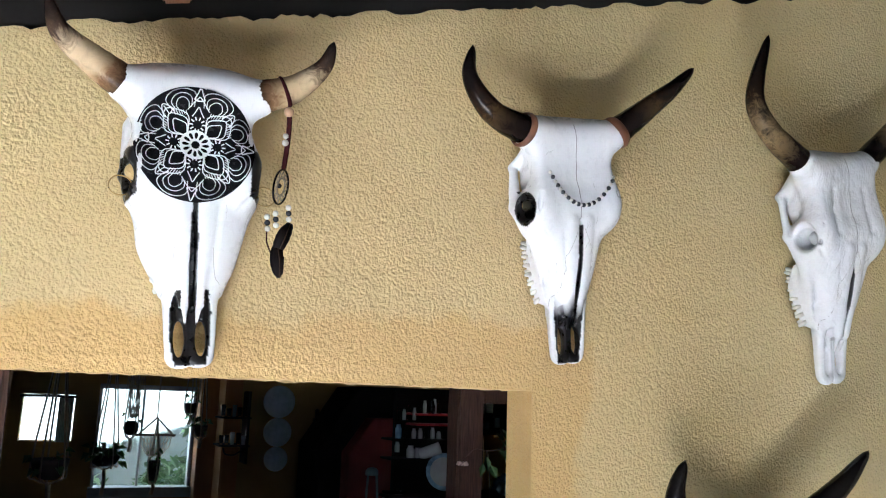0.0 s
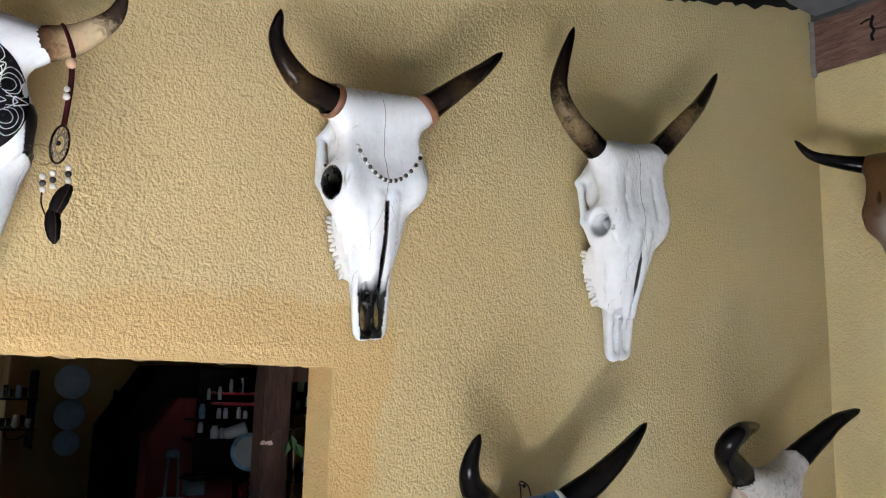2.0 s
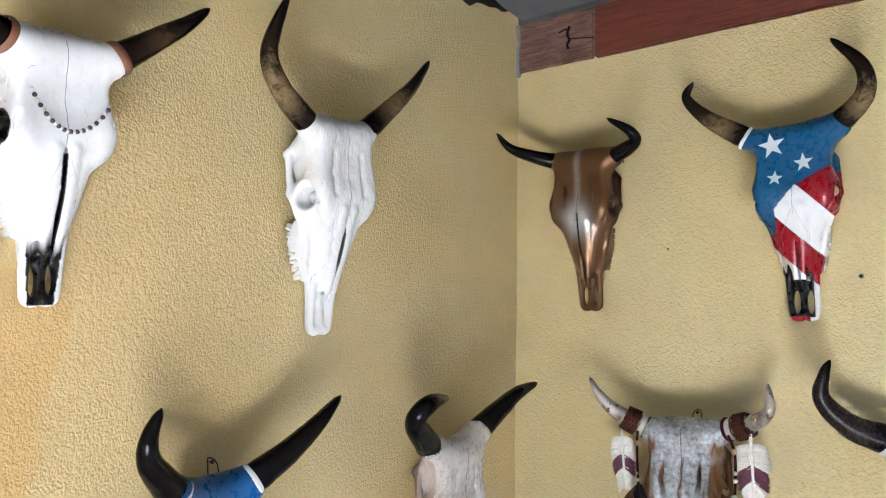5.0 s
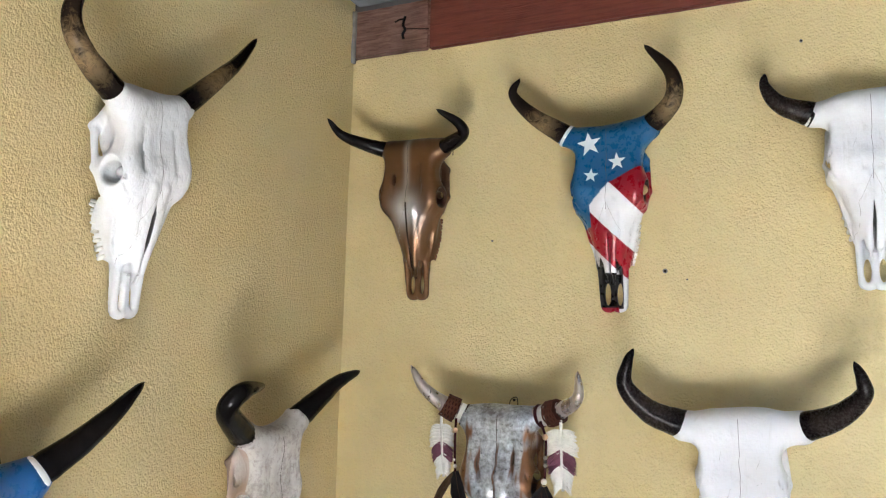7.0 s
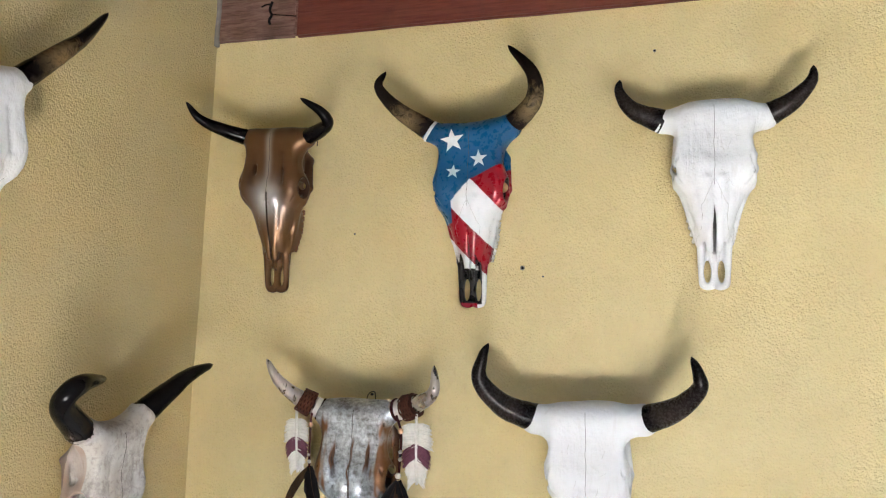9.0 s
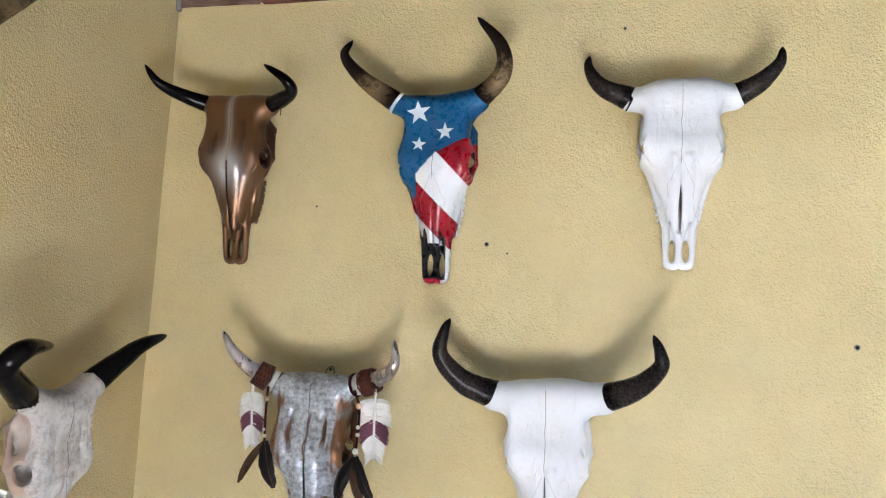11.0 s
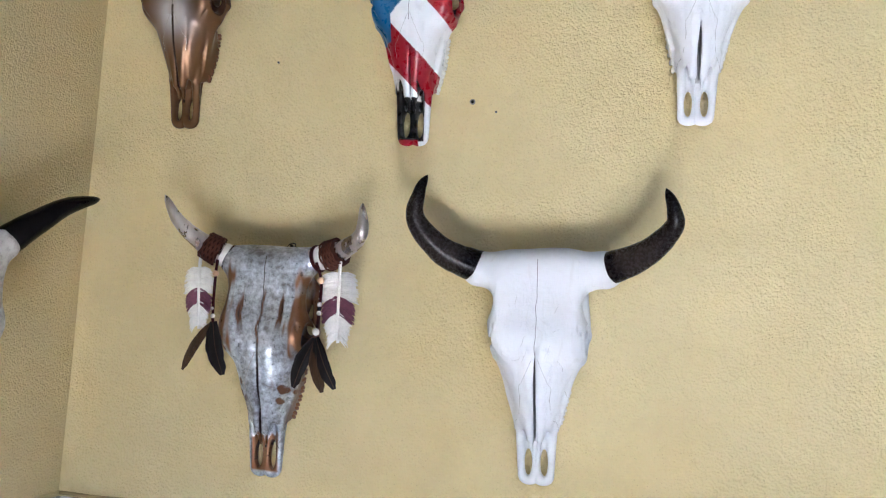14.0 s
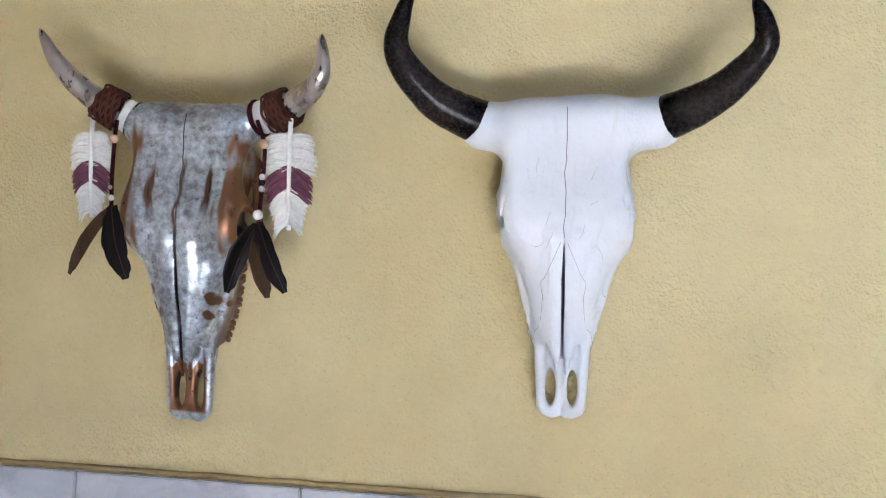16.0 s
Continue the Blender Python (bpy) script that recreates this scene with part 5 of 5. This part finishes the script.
for r in range(4):
    for c in range(10):
        u = 0.012 if c == 0 else 0.379 + (c - 1) * TW
        if u > 4.1:
            continue
        t = new("tile", first if c == 0 else full)
        t.parent = dado
        t.matrix_basis = pose(-0.002, -u, 1.20 - (r + 1) * TH + GAP * 0.5 * random.random(), 0, 0, -90)
    for c in range(3):
        t = new("tile", full)
        t.parent = dado
        t.matrix_basis = pose(-0.014 - (c + 1) * TW, -0.002, 1.20 - (r + 1) * TH)

# ---- kitchen behind the opening ----
BW = 2.75
WX0, WX1, WZ0, WZ1 = -2.46, -2.03, 1.53, 2.03
kit = bmesh.new()
for b in ((-5.0, -2.775, BW, BW + 0.12, 0, 2.6), (-2.56, WX0, BW, BW + 0.12, 0, 2.6), (-2.775, -2.56, BW, BW + 0.12, 0, 1.772), (-2.775, -2.56, BW, BW + 0.12, 1.978, 2.6), (WX1, 0.0, BW, BW + 0.12, 0, 2.6), (WX0, WX1, BW, BW + 0.12, 0, WZ0), (WX0, WX1, BW, BW + 0.12, WZ1, 2.6)):
    box_bm(*b, bm=kit)
tagged(part("wall_kitchen_back", kit, M_KITCHEN), "dim ochre kitchen wall with a garden window", "wall", kind="structure")
tagged(part("wall_kitchen_east", box_bm(-0.10, 0.0, 0.1, BW, 0, 2.6), M_KITCHEN), "dim ochre kitchen side wall", "wall", kind="structure")
tagged(part("wall_kitchen_west", box_bm(-5.0, -4.9, 0.1, BW, 0, 2.6), M_KITCHEN), "dim ochre kitchen side wall", "wall", kind="structure")
tagged(part("ceiling_kitchen", box_bm(-5.0, 0.0, 0.1, BW + 0.1, 2.35, 2.42), M_ROOF), "dark board kitchen ceiling", "ceiling", kind="structure")

win = base("window_1", Matrix.Identity(4), "garden window with pale steel frame", "window", kind="structure")
for nm, b in (("window_frame", (WX0, WX0 + 0.012, BW - 0.02, BW + 0.05, WZ0 + 0.045, WZ1)), ("window_frame", (WX1 - 0.015, WX1, BW - 0.02, BW + 0.05, WZ0 + 0.045, WZ1)), ("window_frame", (WX0, WX1, BW - 0.02, BW + 0.05, WZ1 - 0.018, WZ1 + 0.004)),
              ("window_sill", (WX0 - 0.01, WX1 + 0.01, BW - 0.05, BW + 0.06, WZ0, WZ0 + 0.045)), ("mullion", (-2.268, -2.258, BW + 0.01, BW + 0.035, WZ0 + 0.045, WZ1 - 0.018))):
    part(nm, box_bm(*b, 0.002), M_STEEL if nm != "window_sill" else plain("grey_sill", (0.32, 0.36, 0.42), 0.5), win)
pane = part("pane", box_bm(WX0 + 0.012, WX1 - 0.015, BW + 0.018, BW + 0.022, WZ0 + 0.045, WZ1 - 0.018), M_GLASS, win)
pane.visible_shadow = False

# garden: white wall and shrubs, base colours lowered to dim the window view
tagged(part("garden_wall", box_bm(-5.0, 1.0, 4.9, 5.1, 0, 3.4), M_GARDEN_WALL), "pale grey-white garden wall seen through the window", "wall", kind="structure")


def leaf_cloud(name, centre, size, count, leaf, material, label, seed, trunk=True):
    """A shrub of many small leaves on thin stems."""
    rnd = random.Random(seed)
    ob = base(name, pose(*centre), label, "plant", "")
    pieces, stems = [], []
    for _ in range(count):
        d = Vector((rnd.gauss(0, 1), rnd.gauss(0, 1), rnd.gauss(0, 1))).normalized() * rnd.uniform(0.3, 1) ** 0.5
        p = Vector((d.x * size[0], d.y * size[1], d.z * size[2]))
        m = Matrix.Translation(p) @ Euler((rnd.uniform(-1, 1), rnd.uniform(-1, 1), rnd.uniform(0, 6.3))).to_matrix().to_4x4()
        l = leaf * rnd.uniform(0.6, 1.3)
        v = [m @ Vector(q) for q in ((0, 0, 0), (l * 0.45, -l * 0.25, 0.1 * l), (l, 0, 0.0), (l * 0.45, l * 0.25, 0.1 * l))]
        pieces.append((v, [(0, 1, 2), (0, 2, 3)]))
    mesh("foliage", *join(pieces), material, ob, False)
    if trunk:
        for k in range(5):
            v, f, _ = sweep([(0, 0, -centre[2] + 0.0), (rnd.uniform(-0.3, 0.3) * size[0], 0, -size[2]), (rnd.uniform(-0.7, 0.7) * size[0], rnd.uniform(-0.5, 0.5) * size[1], 0)], [0.02, 0.014, 0.006], 6)
            stems.append((v, f))
        mesh("stem", *join(stems), M_POST, ob, True)
    return ob


leaf_cloud("garden_shrub", (-1.82, 4.4, 1.30), (0.38, 0.4, 0.32), 900, 0.09, M_LEAF_PALE, "sunlit garden shrub with pale leaves", 4)
leaf_cloud("garden_shrub", (-1.62, 4.7, 1.85), (0.22, 0.3, 0.45), 350, 0.10, M_LEAF_PALE, "taller garden shrub against the white wall", 5)
leaf_cloud("garden_shrub", (-2.45, 4.6, 1.25), (0.16, 0.3, 0.2), 120, 0.12, M_LEAF, "low green garden plant", 6)


def hanging_pot(x, y, top, z, r, pot, label, leaves=60, tail=0.08, cords=4, seed=1):
    ob = base("hanging_planter", pose(x, y, z), label, "hanging plant", "hanging planters")
    lathe("pot", pot, M_POT, ob, (0, 0, 0), 16, "dark clay pot")
    h = pot[-1][1]
    for k in range(cords):
        a = k * 2 * math.pi / cords + 0.5
        tube("macrame_cord", [(0, 0, top - z), (0.35 * r * math.cos(a), 0.35 * r * math.sin(a), (top - z) * 0.55 + h * 0.45), (r * math.cos(a), r * math.sin(a), h), (0.7 * r * math.cos(a), 0.7 * r * math.sin(a), 0.0), (0, 0, -0.015)], 0.0035, M_ROPE, ob, 20, 5)
    if tail:
        tube("tassel", [(0, 0, -0.01), (0.004, 0, -tail * 0.5), (-0.002, 0, -tail)], 0.008, M_ROPE, ob, 8, 7, "rope tassel")
    rnd = random.Random(seed)
    pieces = []
    for _ in range(leaves):
        a, t = rnd.uniform(0, 6.3), rnd.uniform(0, 1)
        p = Vector((r * t * math.cos(a), r * t * math.sin(a), h + rnd.uniform(-0.01, 0.05)))
        m = Matrix.Translation(p) @ Euler((rnd.uniform(-0.8, 0.8), rnd.uniform(-0.8, 0.8), a)).to_matrix().to_4x4()
        l = r * rnd.uniform(0.5, 0.9)
        pieces.append(([m @ Vector(q) for q in ((0, 0, 0), (l * 0.5, -l * 0.3, 0.01), (l, 0, -0.01), (l * 0.5, l * 0.3, 0.01))], [(0, 1, 2), (0, 2, 3)]))
    if pieces:
        mesh("foliage", *join(pieces), M_LEAF, ob, False)
    return ob


BOWL = lambda r, h: [(r * 0.45, 0), (r * 0.75, h * 0.25), (r * 0.97, h * 0.75), (r, h), (r * 0.9, h), (r * 0.8, h * 0.6)]
POT = lambda r, h: [(r * 0.65, 0), (r * 0.8, h * 0.5), (r * 0.95, h * 0.9), (r, h * 0.9), (r, h), (r * 0.85, h)]
hanging_pot(-2.612, 1.6, 2.34, 1.715, 0.058, BOWL(0.058, 0.065), "dark bowl in beaded rope hanger by the opening", 14, 0.16, 5, 1)
hanging_pot(-2.418, 2.5, 2.34, 1.685, 0.062, BOWL(0.062, 0.045), "basket of trailing plants in rope hanger", 60, 0.12, 4, 2)
hanging_pot(-2.326, 2.5, 2.34, 1.815, 0.032, [(0.012, 0), (0.028, 0.012), (0.033, 0.032), (0.028, 0.052), (0.015, 0.062)], "round clay pot in netted rope hanger", 5, 0.07, 4, 3)
hanging_pot(-2.217, 2.5, 1.89, 1.625, 0.028, POT(0.028, 0.085), "tall clay pot under a wooden spreader bar", 22, 0.06, 4, 4)
hanging_pot(-2.084, 2.5, 2.34, 1.915, 0.028, POT(0.028, 0.045), "small clay pot hanging in the window", 8, 0.05, 3, 5)
hanging_pot(-2.040, 2.45, 2.34, 1.815, 0.032, BOWL(0.032, 0.05), "dark pot with trailing plant at the window edge", 30, 0.05, 3, 6)
bar = base("spreader_bar", pose(-2.22, 2.5, 1.817), "wooden spreader bar in triangular rope hanger", "plant hanger")
tube("bar", [(-0.085, 0, 0), (0, 0, 0.001), (0.083, 0, 0)], 0.005, M_POST, bar, 8, 8)
for q in ((-0.075, 0, 0), (0.073, 0, 0)):
    tube("rope", [(0, 0, 0.075), (q[0] * 0.5, 0, 0.038), q], 0.004, M_ROPE, bar, 8, 6)
tube("rope", [(0, 0, 0.075), (0, 0, 0.3), (0, 0, 0.52)], 0.003, M_ROPE, bar, 8, 6)
netv = []
for k in range(9):
    for sg in (-1, 1):
        a = -0.065 + k * 0.0165
        v, f, _ = sweep([(a, 0.0, 0), (a * 0.7 + sg * 0.012, -0.004, -0.045), (a * 0.4, 0, -0.09)], [0.0016] * 3, 4)
        netv.append((v, f))
mesh("net", *join(netv), M_ROPE, bar, True, "knotted rope net")
netv = []
for k in range(8):
    for sg in (-1, 1):
        a = -0.035 + k * 0.01
        v, f, _ = sweep([(a, 0.0, 0.2), (a * 0.8 + sg * 0.01, -0.004, 0.12), (a * 0.35, 0, 0.02)], [0.0016] * 3, 4)
        netv.append((v, f))
sling = base("net_sling", pose(-2.322, 2.49, 1.87), "pale knotted net sling above the round pot", "plant hanger")
mesh("net", *join(netv), M_ROPE, sling, True)

# pewter plates, hanging utensil
for (z, r) in ((1.977, 0.078), (1.829, 0.069), (1.701, 0.058)):
    p = base("pewter_plate", pose(-1.634, BW - 0.004, z), "round pewter plate hung on the wall", "plate", "pewter plates")
    lathe("dish", [(r * 0.6, 0.0), (r * 0.95, 0.012), (r, 0.022), (r * 0.97, 0.024), (r * 0.72, 0.012), (r * 0.66, 0.008), (0.004, 0.010)], M_PAN, p, (0, 0, 0), 36, "", pose(0, 0, 0, 90))
    # pale centre and rim stand in for highlights on the pewter
    lathe("well", [(r * 0.60, 0.0125), (r * 0.60, 0.0145), (r * 0.5, 0.0155), (0.003, 0.0155)], M_GLINT_TIN, p, (0, 0, 0), 36, "paler centre painted in as a reflection", pose(0, 0, 0, 90))
    lathe("rim", [(r * 0.93, 0.019), (r * 1.01, 0.021), (r * 1.01, 0.025), (r * 0.93, 0.026)], M_GLINT_TIN, p, (0, 0, 0), 36, "", pose(0, 0, 0, 90))
ut = base("hanging_utensil", pose(-1.435, BW - 0.006, 1.85), "dark wooden spatula with steel blade on a nail", "utensil")
part("handle", box_bm(-0.009, 0.009, -0.012, 0.0, 0.02, 0.095, 0.003), M_SOOT, ut)
part("blade", box_bm(-0.008, 0.010, -0.009, -0.002, -0.075, 0.02, 0.002), M_STEEL, ut)
tube("skewer", [(-0.016, -0.008, 0.05), (-0.02, -0.008, -0.03), (-0.026, -0.008, -0.12)], 0.003, M_SOOT, ut, 8, 6)

# shelf rack with glasses, dark pillar
tagged(part("pillar", box_bm(-1.945, -1.870, 2.42, BW, 0, 2.35, 0.006), M_KITCHEN_BROWN), "brown wall pillar in the kitchen", "pillar", kind="structure")
tagged(part("wall_kitchen_pier", box_bm(WX1 + 0.004, -1.946, 2.60, BW, 0, 2.35, 0.004), M_KITCHEN_BROWN), "orange-brown painted wall pier beside the window", "wall", kind="structure")
rack = base("wall_rack", pose(-1.92, 2.3, 1.85), "dark iron wall rack with two shelves", "shelf")
part("upright", box_bm(0.055, 0.066, -0.01, 0.12, -0.14, 0.17, 0.002), M_SOOT, rack)
for z in (0.055, -0.062):
    part("shelf", box_bm(-0.065, 0.066, -0.05, 0.12, z - 0.004, z + 0.004, 0.002), M_SOOT, rack)
tube("bracket", [(-0.045, -0.04, -0.07), (-0.035, -0.04, -0.095), (0.0, -0.04, -0.10), (0.03, -0.04, -0.085), (0.05, -0.04, -0.10)], 0.003, M_SOOT, rack, 20, 6)
rnd = random.Random(6)
for z in (0.059, -0.058):
    for k in range(5):
        g = base("drinking_glass", pose(-1.97 + k * 0.023, 2.27 + rnd.uniform(0, 0.03), 1.85 + z), "small clear glass on the iron rack", "glass", "rack glasses")
        hh = rnd.uniform(0.035, 0.055)
        lathe("cup", [(0.008, 0), (0.010, hh), (0.0085, hh), (0.007, 0.004)], M_JAR if rnd.random() < 0.45 else M_GLASS, g, (0, 0, 0), 12)

# curtained inner window
cw = base("curtain", pose(-2.675, BW - 0.03, 1.87), "grey-green curtain drawn aside at a small window", "curtain")
v, f = [], []
for i in range(41):
    for j in range(9):
        v.append((0.05 + 0.06 * i / 40, -0.008 * math.sin(i * 1.4) - 0.004, -0.10 + 0.2 * j / 8))
for i in range(40):
    for j in range(8):
        a = i * 9 + j
        f.append((a, a + 9, a + 10, a + 1))
drape = mesh("drape", v, f, M_CURTAIN, cw, True)
tube("rod", [(-0.11, -0.01, 0.10), (0, -0.012, 0.102), (0.12, -0.01, 0.10)], 0.006, M_SOOT, cw, 8, 8)

# smoke hood
hood = base("smoke_hood", pose(-1.2, 2.2, 1.7), "maroon plastered smoke hood with sooty edge", "hood")


def wedge(name, pts, y0, y1, material, label=""):
    bm = bmesh.new()
    vs = [[bm.verts.new((x, y, z)) for x, z in pts] for y in (y0, y1)]
    n = len(pts)
    bm.faces.new(vs[0]); bm.faces.new(vs[1][::-1])
    for i in range(n):
        j = (i + 1) % n
        bm.faces.new((vs[0][i], vs[1][i], vs[1][j], vs[0][j]))
    bmesh.ops.bevel(bm, geom=list(bm.edges), offset=0.004, segments=1, affect="EDGES")
    return part(name, bm, material, hood, label)


wedge("hood_back", [(-0.33, -1.7), (-0.33, 0.085), (-0.15, 0.36), (0.5, 0.36), (0.5, -1.7)], 0.12, 0.5, M_SOOT, "soot-blackened chimney back")
wedge("hood_front", [(-0.225, -1.7), (-0.225, 0.065), (-0.115, 0.218), (0.16, 0.222), (0.16, -1.7)], 0.0, 0.118, M_MAROON, "maroon plaster breast")
part("ledge", box_bm(-0.20, -0.07, -0.13, 0.0, -0.214, -0.2015, 0.003), M_SOOT, hood)
lan = base("metal_lantern", pose(-1.335, 2.13, 1.62), "small steel lantern frame before the hood", "lantern")
for q in ((-0.026, 0), (0.026, 0), (-0.016, 0.02), (0.03, 0.02)):
    tube("leg", [(q[0] * 0.8, q[1], 0.06), (q[0], q[1], -0.02), (q[0] * 1.15, q[1], -0.11)], 0.004, M_STEEL, lan, 8, 6)
lathe("cap", [(0.028, 0.055), (0.028, 0.075), (0.020, 0.085), (0.004, 0.09)], M_STEEL, lan, (0, 0.01, 0), 16)
part("foot", box_bm(-0.045, 0.045, -0.02, 0.04, -0.12, -0.108, 0.002), M_STEEL, lan)

# crowded shelf: jars, red boards, plate, mug
sh = base("pantry_shelf", pose(-1.24, 1.70, 1.7), "crowded dark pantry shelf with red boards", "shelf")
part("back", box_bm(-0.115, 0.16, 0.13, 0.15, -0.075, 0.34, 0.003), M_SOOT, sh)
for z, m in ((0.245, M_REDPAINT), (0.205, M_REDPAINT), (0.145, M_SOOT), (0.07, M_SOOT), (-0.075, M_SOOT)):
    part("board", box_bm(-0.065 if m is M_REDPAINT else -0.17, 0.16, 0.0, 0.13, z, z + 0.008, 0.002), m, sh)
for (x, z, r, h, m) in [(-0.13 + 0.022 * k, 0.225 if k < 4 else 0.253, 0.008, rnd.uniform(0.035, 0.06), M_JAR if k % 2 else M_GLASS) for k in range(9)] + \
        [(0.012, 0.253, 0.013, 0.05, M_PAN)] + [(-0.09 + 0.027 * k, 0.153, 0.010, rnd.uniform(0.03, 0.045), M_JAR if k % 3 else M_GLASS) for k in range(8)] + \
        [(-0.13, 0.153, 0.013, 0.055, M_BLUEPLATE), (-0.132, 0.10, 0.011, 0.04, M_JAR), (-0.075, 0.078, 0.017, 0.048, M_JAR), (-0.045, 0.078, 0.014, 0.04, M_JAR)]:
    j = base("storage_jar", pose(-1.24 + x, 1.74, 1.7 + z), "small jar among the pantry crockery", "jar", "pantry jars")
    lathe("body", [(r * 0.9, 0), (r, h * 0.15), (r, h * 0.7), (r * 0.65, h * 0.85), (r * 0.7, h), (r * 0.3, h)], m, j, (0, 0, 0), 12)
mug = base("white_mug", pose(-1.245, 1.70, 1.808), "white enamel mug lying on its side", "mug")
lathe("cup", [(0.020, -0.045), (0.023, -0.04), (0.024, 0.04), (0.021, 0.04), (0.019, -0.03)], M_JAR, mug, (0, 0, 0), 18, "", pose(0, 0, 0, 70, 0, 60))
pl = base("leaning_plate", pose(-1.195, 1.68, 1.728), "blue and white glazed plate leaning on the shelf", "plate")
lathe("dish", [(0.045, 0), (0.072, 0.010), (0.073, 0.013), (0.048, 0.005), (0.003, 0.004)], M_BLUEPLATE, pl, (0, 0, 0), 32, "", pose(0, 0, 0, 78, 0, -12))
lathe("band", [(0.050, 0.0075), (0.056, 0.0095), (0.056, 0.0105), (0.050, 0.0085)], M_JAR, pl, (0, 0, 0), 32, "white glazed ring", pose(0, 0, 0, 78, 0, -12))
ch = base("chilli_bunch", pose(-1.20, 1.66, 1.60), "bunch of dried red chillies hanging", "chillies")
for k in range(14):
    a = k * 0.8
    tube("chilli", [(0.012 * math.cos(a), 0.012 * math.sin(a), 0.03 - 0.004 * k), (0.03 * math.cos(a), 0.02 * math.sin(a), 0.02 - 0.004 * k), (0.036 * math.cos(a), 0.024 * math.sin(a), -0.004 * k)], 0.006, M_REDFRUIT, ch, 8, 6)
box = base("storage_tin", pose(-1.36, 1.80, 1.585), "pale square storage tin", "tin")
part("body", box_bm(-0.035, 0.035, -0.03, 0.03, -0.02, 0.05, 0.004), M_JAR, box)
part("lid", box_bm(-0.037, 0.037, -0.032, 0.032, 0.05, 0.06, 0.003), M_PAN, box)

# timber posts of the opening
for nm, b, lab in (("timber_post", (-1.288, -1.185, 1.35, 1.45, 0, 2.34), "dark brown timber post inside the kitchen"), ("timber_post", (-2.735, -2.652, 0.02, 0.098, 0.95, LINTEL + 0.02), "rough brown timber post in the serving opening")):
    bm = box_bm(*b, 0.008)
    bmesh.ops.subdivide_edges(bm, edges=[e for e in bm.edges if abs(e.verts[0].co.z - e.verts[1].co.z) > 0.3], cuts=24, use_grid_fill=True)
    for q in bm.verts:
        q.co.x += 0.006 * noise.noise((q.co.z * 6, q.co.y * 9, 1))
    tagged(part(nm, bm, M_POST), lab, "post", kind="structure")
tagged(part("timber_lintel", box_bm(-1.184, -0.70, 1.36, 1.44, 2.0, 2.10, 0.006), M_POST), "dark brown timber cross beam on the post", "beam", kind="structure")

# flowering twig by the post, pictures and cloth beyond
twig = base("flowering_twig", pose(-1.42, 1.0, 1.82), "twig with pale pink flower and green leaves", "plant")
tube("stem", [(-0.01, 0, 0.0), (0.03, 0.0, 0.035), (0.08, 0.01, 0.03), (0.13, 0.02, 0.035)], 0.002, M_POST, twig, 16, 5)
tube("stem", [(0.08, 0.01, 0.03), (0.07, 0.0, 0.0), (0.085, 0.0, -0.06), (0.10, 0.0, -0.87), (0.10, 0.0, -1.82)], 0.002, M_POST, twig, 16, 5)
pieces = []
for k in range(7):
    m = Matrix.Translation((-0.012, -0.004, -0.005)) @ pose(0, 0, 0, 60, 20, k * 51)
    pieces.append(([m @ Vector(q) for q in ((0, 0, 0), (0.012, -0.009, 0.004), (0.022, 0, 0.002), (0.012, 0.009, 0.004))], [(0, 1, 2), (0, 2, 3)]))
mesh("flower", *join(pieces), M_PETAL, twig, False, "pale pink flower")
for (x, z, l, a) in ((0.07, 0.015, 0.05, -80), (0.085, -0.01, 0.055, -60), (0.06, -0.005, 0.045, -100), (0.12, 0.03, 0.05, -20)):
    m = pose(x, -0.003, z, 0, -a, 0)
    mesh("leaf", [m @ Vector(q) for q in ((0, 0, 0), (l * 0.4, -0.004, -l * 0.28), (l, 0.002, 0), (l * 0.4, -0.004, l * 0.28))], [(0, 1, 2), (0, 2, 3)], M_LEAF, twig, False)
for (x, z, w, h) in ((-0.69, 1.985, 0.05, 0.07), (-0.645, 1.91, 0.04, 0.06), (-0.70, 1.895, 0.035, 0.055)):
    fr = base("picture_frame", pose(x, 2.3, z), "small framed picture on dark shelf back", "picture", "small pictures")
    part("frame", box_bm(-w / 2, w / 2, -0.01, 0.0, -h / 2, h / 2, 0.003), M_SOOT, fr)
    part("mount", box_bm(-w / 2 + 0.006, w / 2 - 0.006, -0.012, -0.0102, -h / 2 + 0.006, h / 2 - 0.006), M_CURTAIN, fr)
tagged(part("shelf_back", box_bm(-0.78, -0.45, 2.303, 2.34, 1.85, 2.34, 0.003), M_SOOT), "dark wooden panel behind small pictures", "panel", kind="structure")
tagged(part("wall_kitchen_inner", box_bm(-0.80, -0.11, 2.345, 2.42, 0, 2.34), M_KITCHEN), "ochre inner kitchen wall", "wall", kind="structure")
leaf_cloud("potted_plant", (-0.62, 2.2, 1.80), (0.05, 0.05, 0.09), 60, 0.06, M_LEAF, "dark leafy houseplant beyond the post", 9)
cloth = base("folded_cloth", pose(-0.70, 2.1, 1.63), "pale blue crumpled cloth on the shelf", "cloth")
bm = bmesh.new()
bmesh.ops.create_icosphere(bm, subdivisions=4, radius=0.05)
for q in bm.verts:
    q.co *= 1 + 0.35 * noise.noise(q.co * 40)
part("cloth", bm, M_BLUEPLATE, cloth, smooth=True)
tagged(part("side_board", box_bm(-0.80, -0.45, 2.0, 2.30, 1.56, 1.59, 0.004), M_SOOT), "dark wooden side shelf", "shelf", kind="structure")
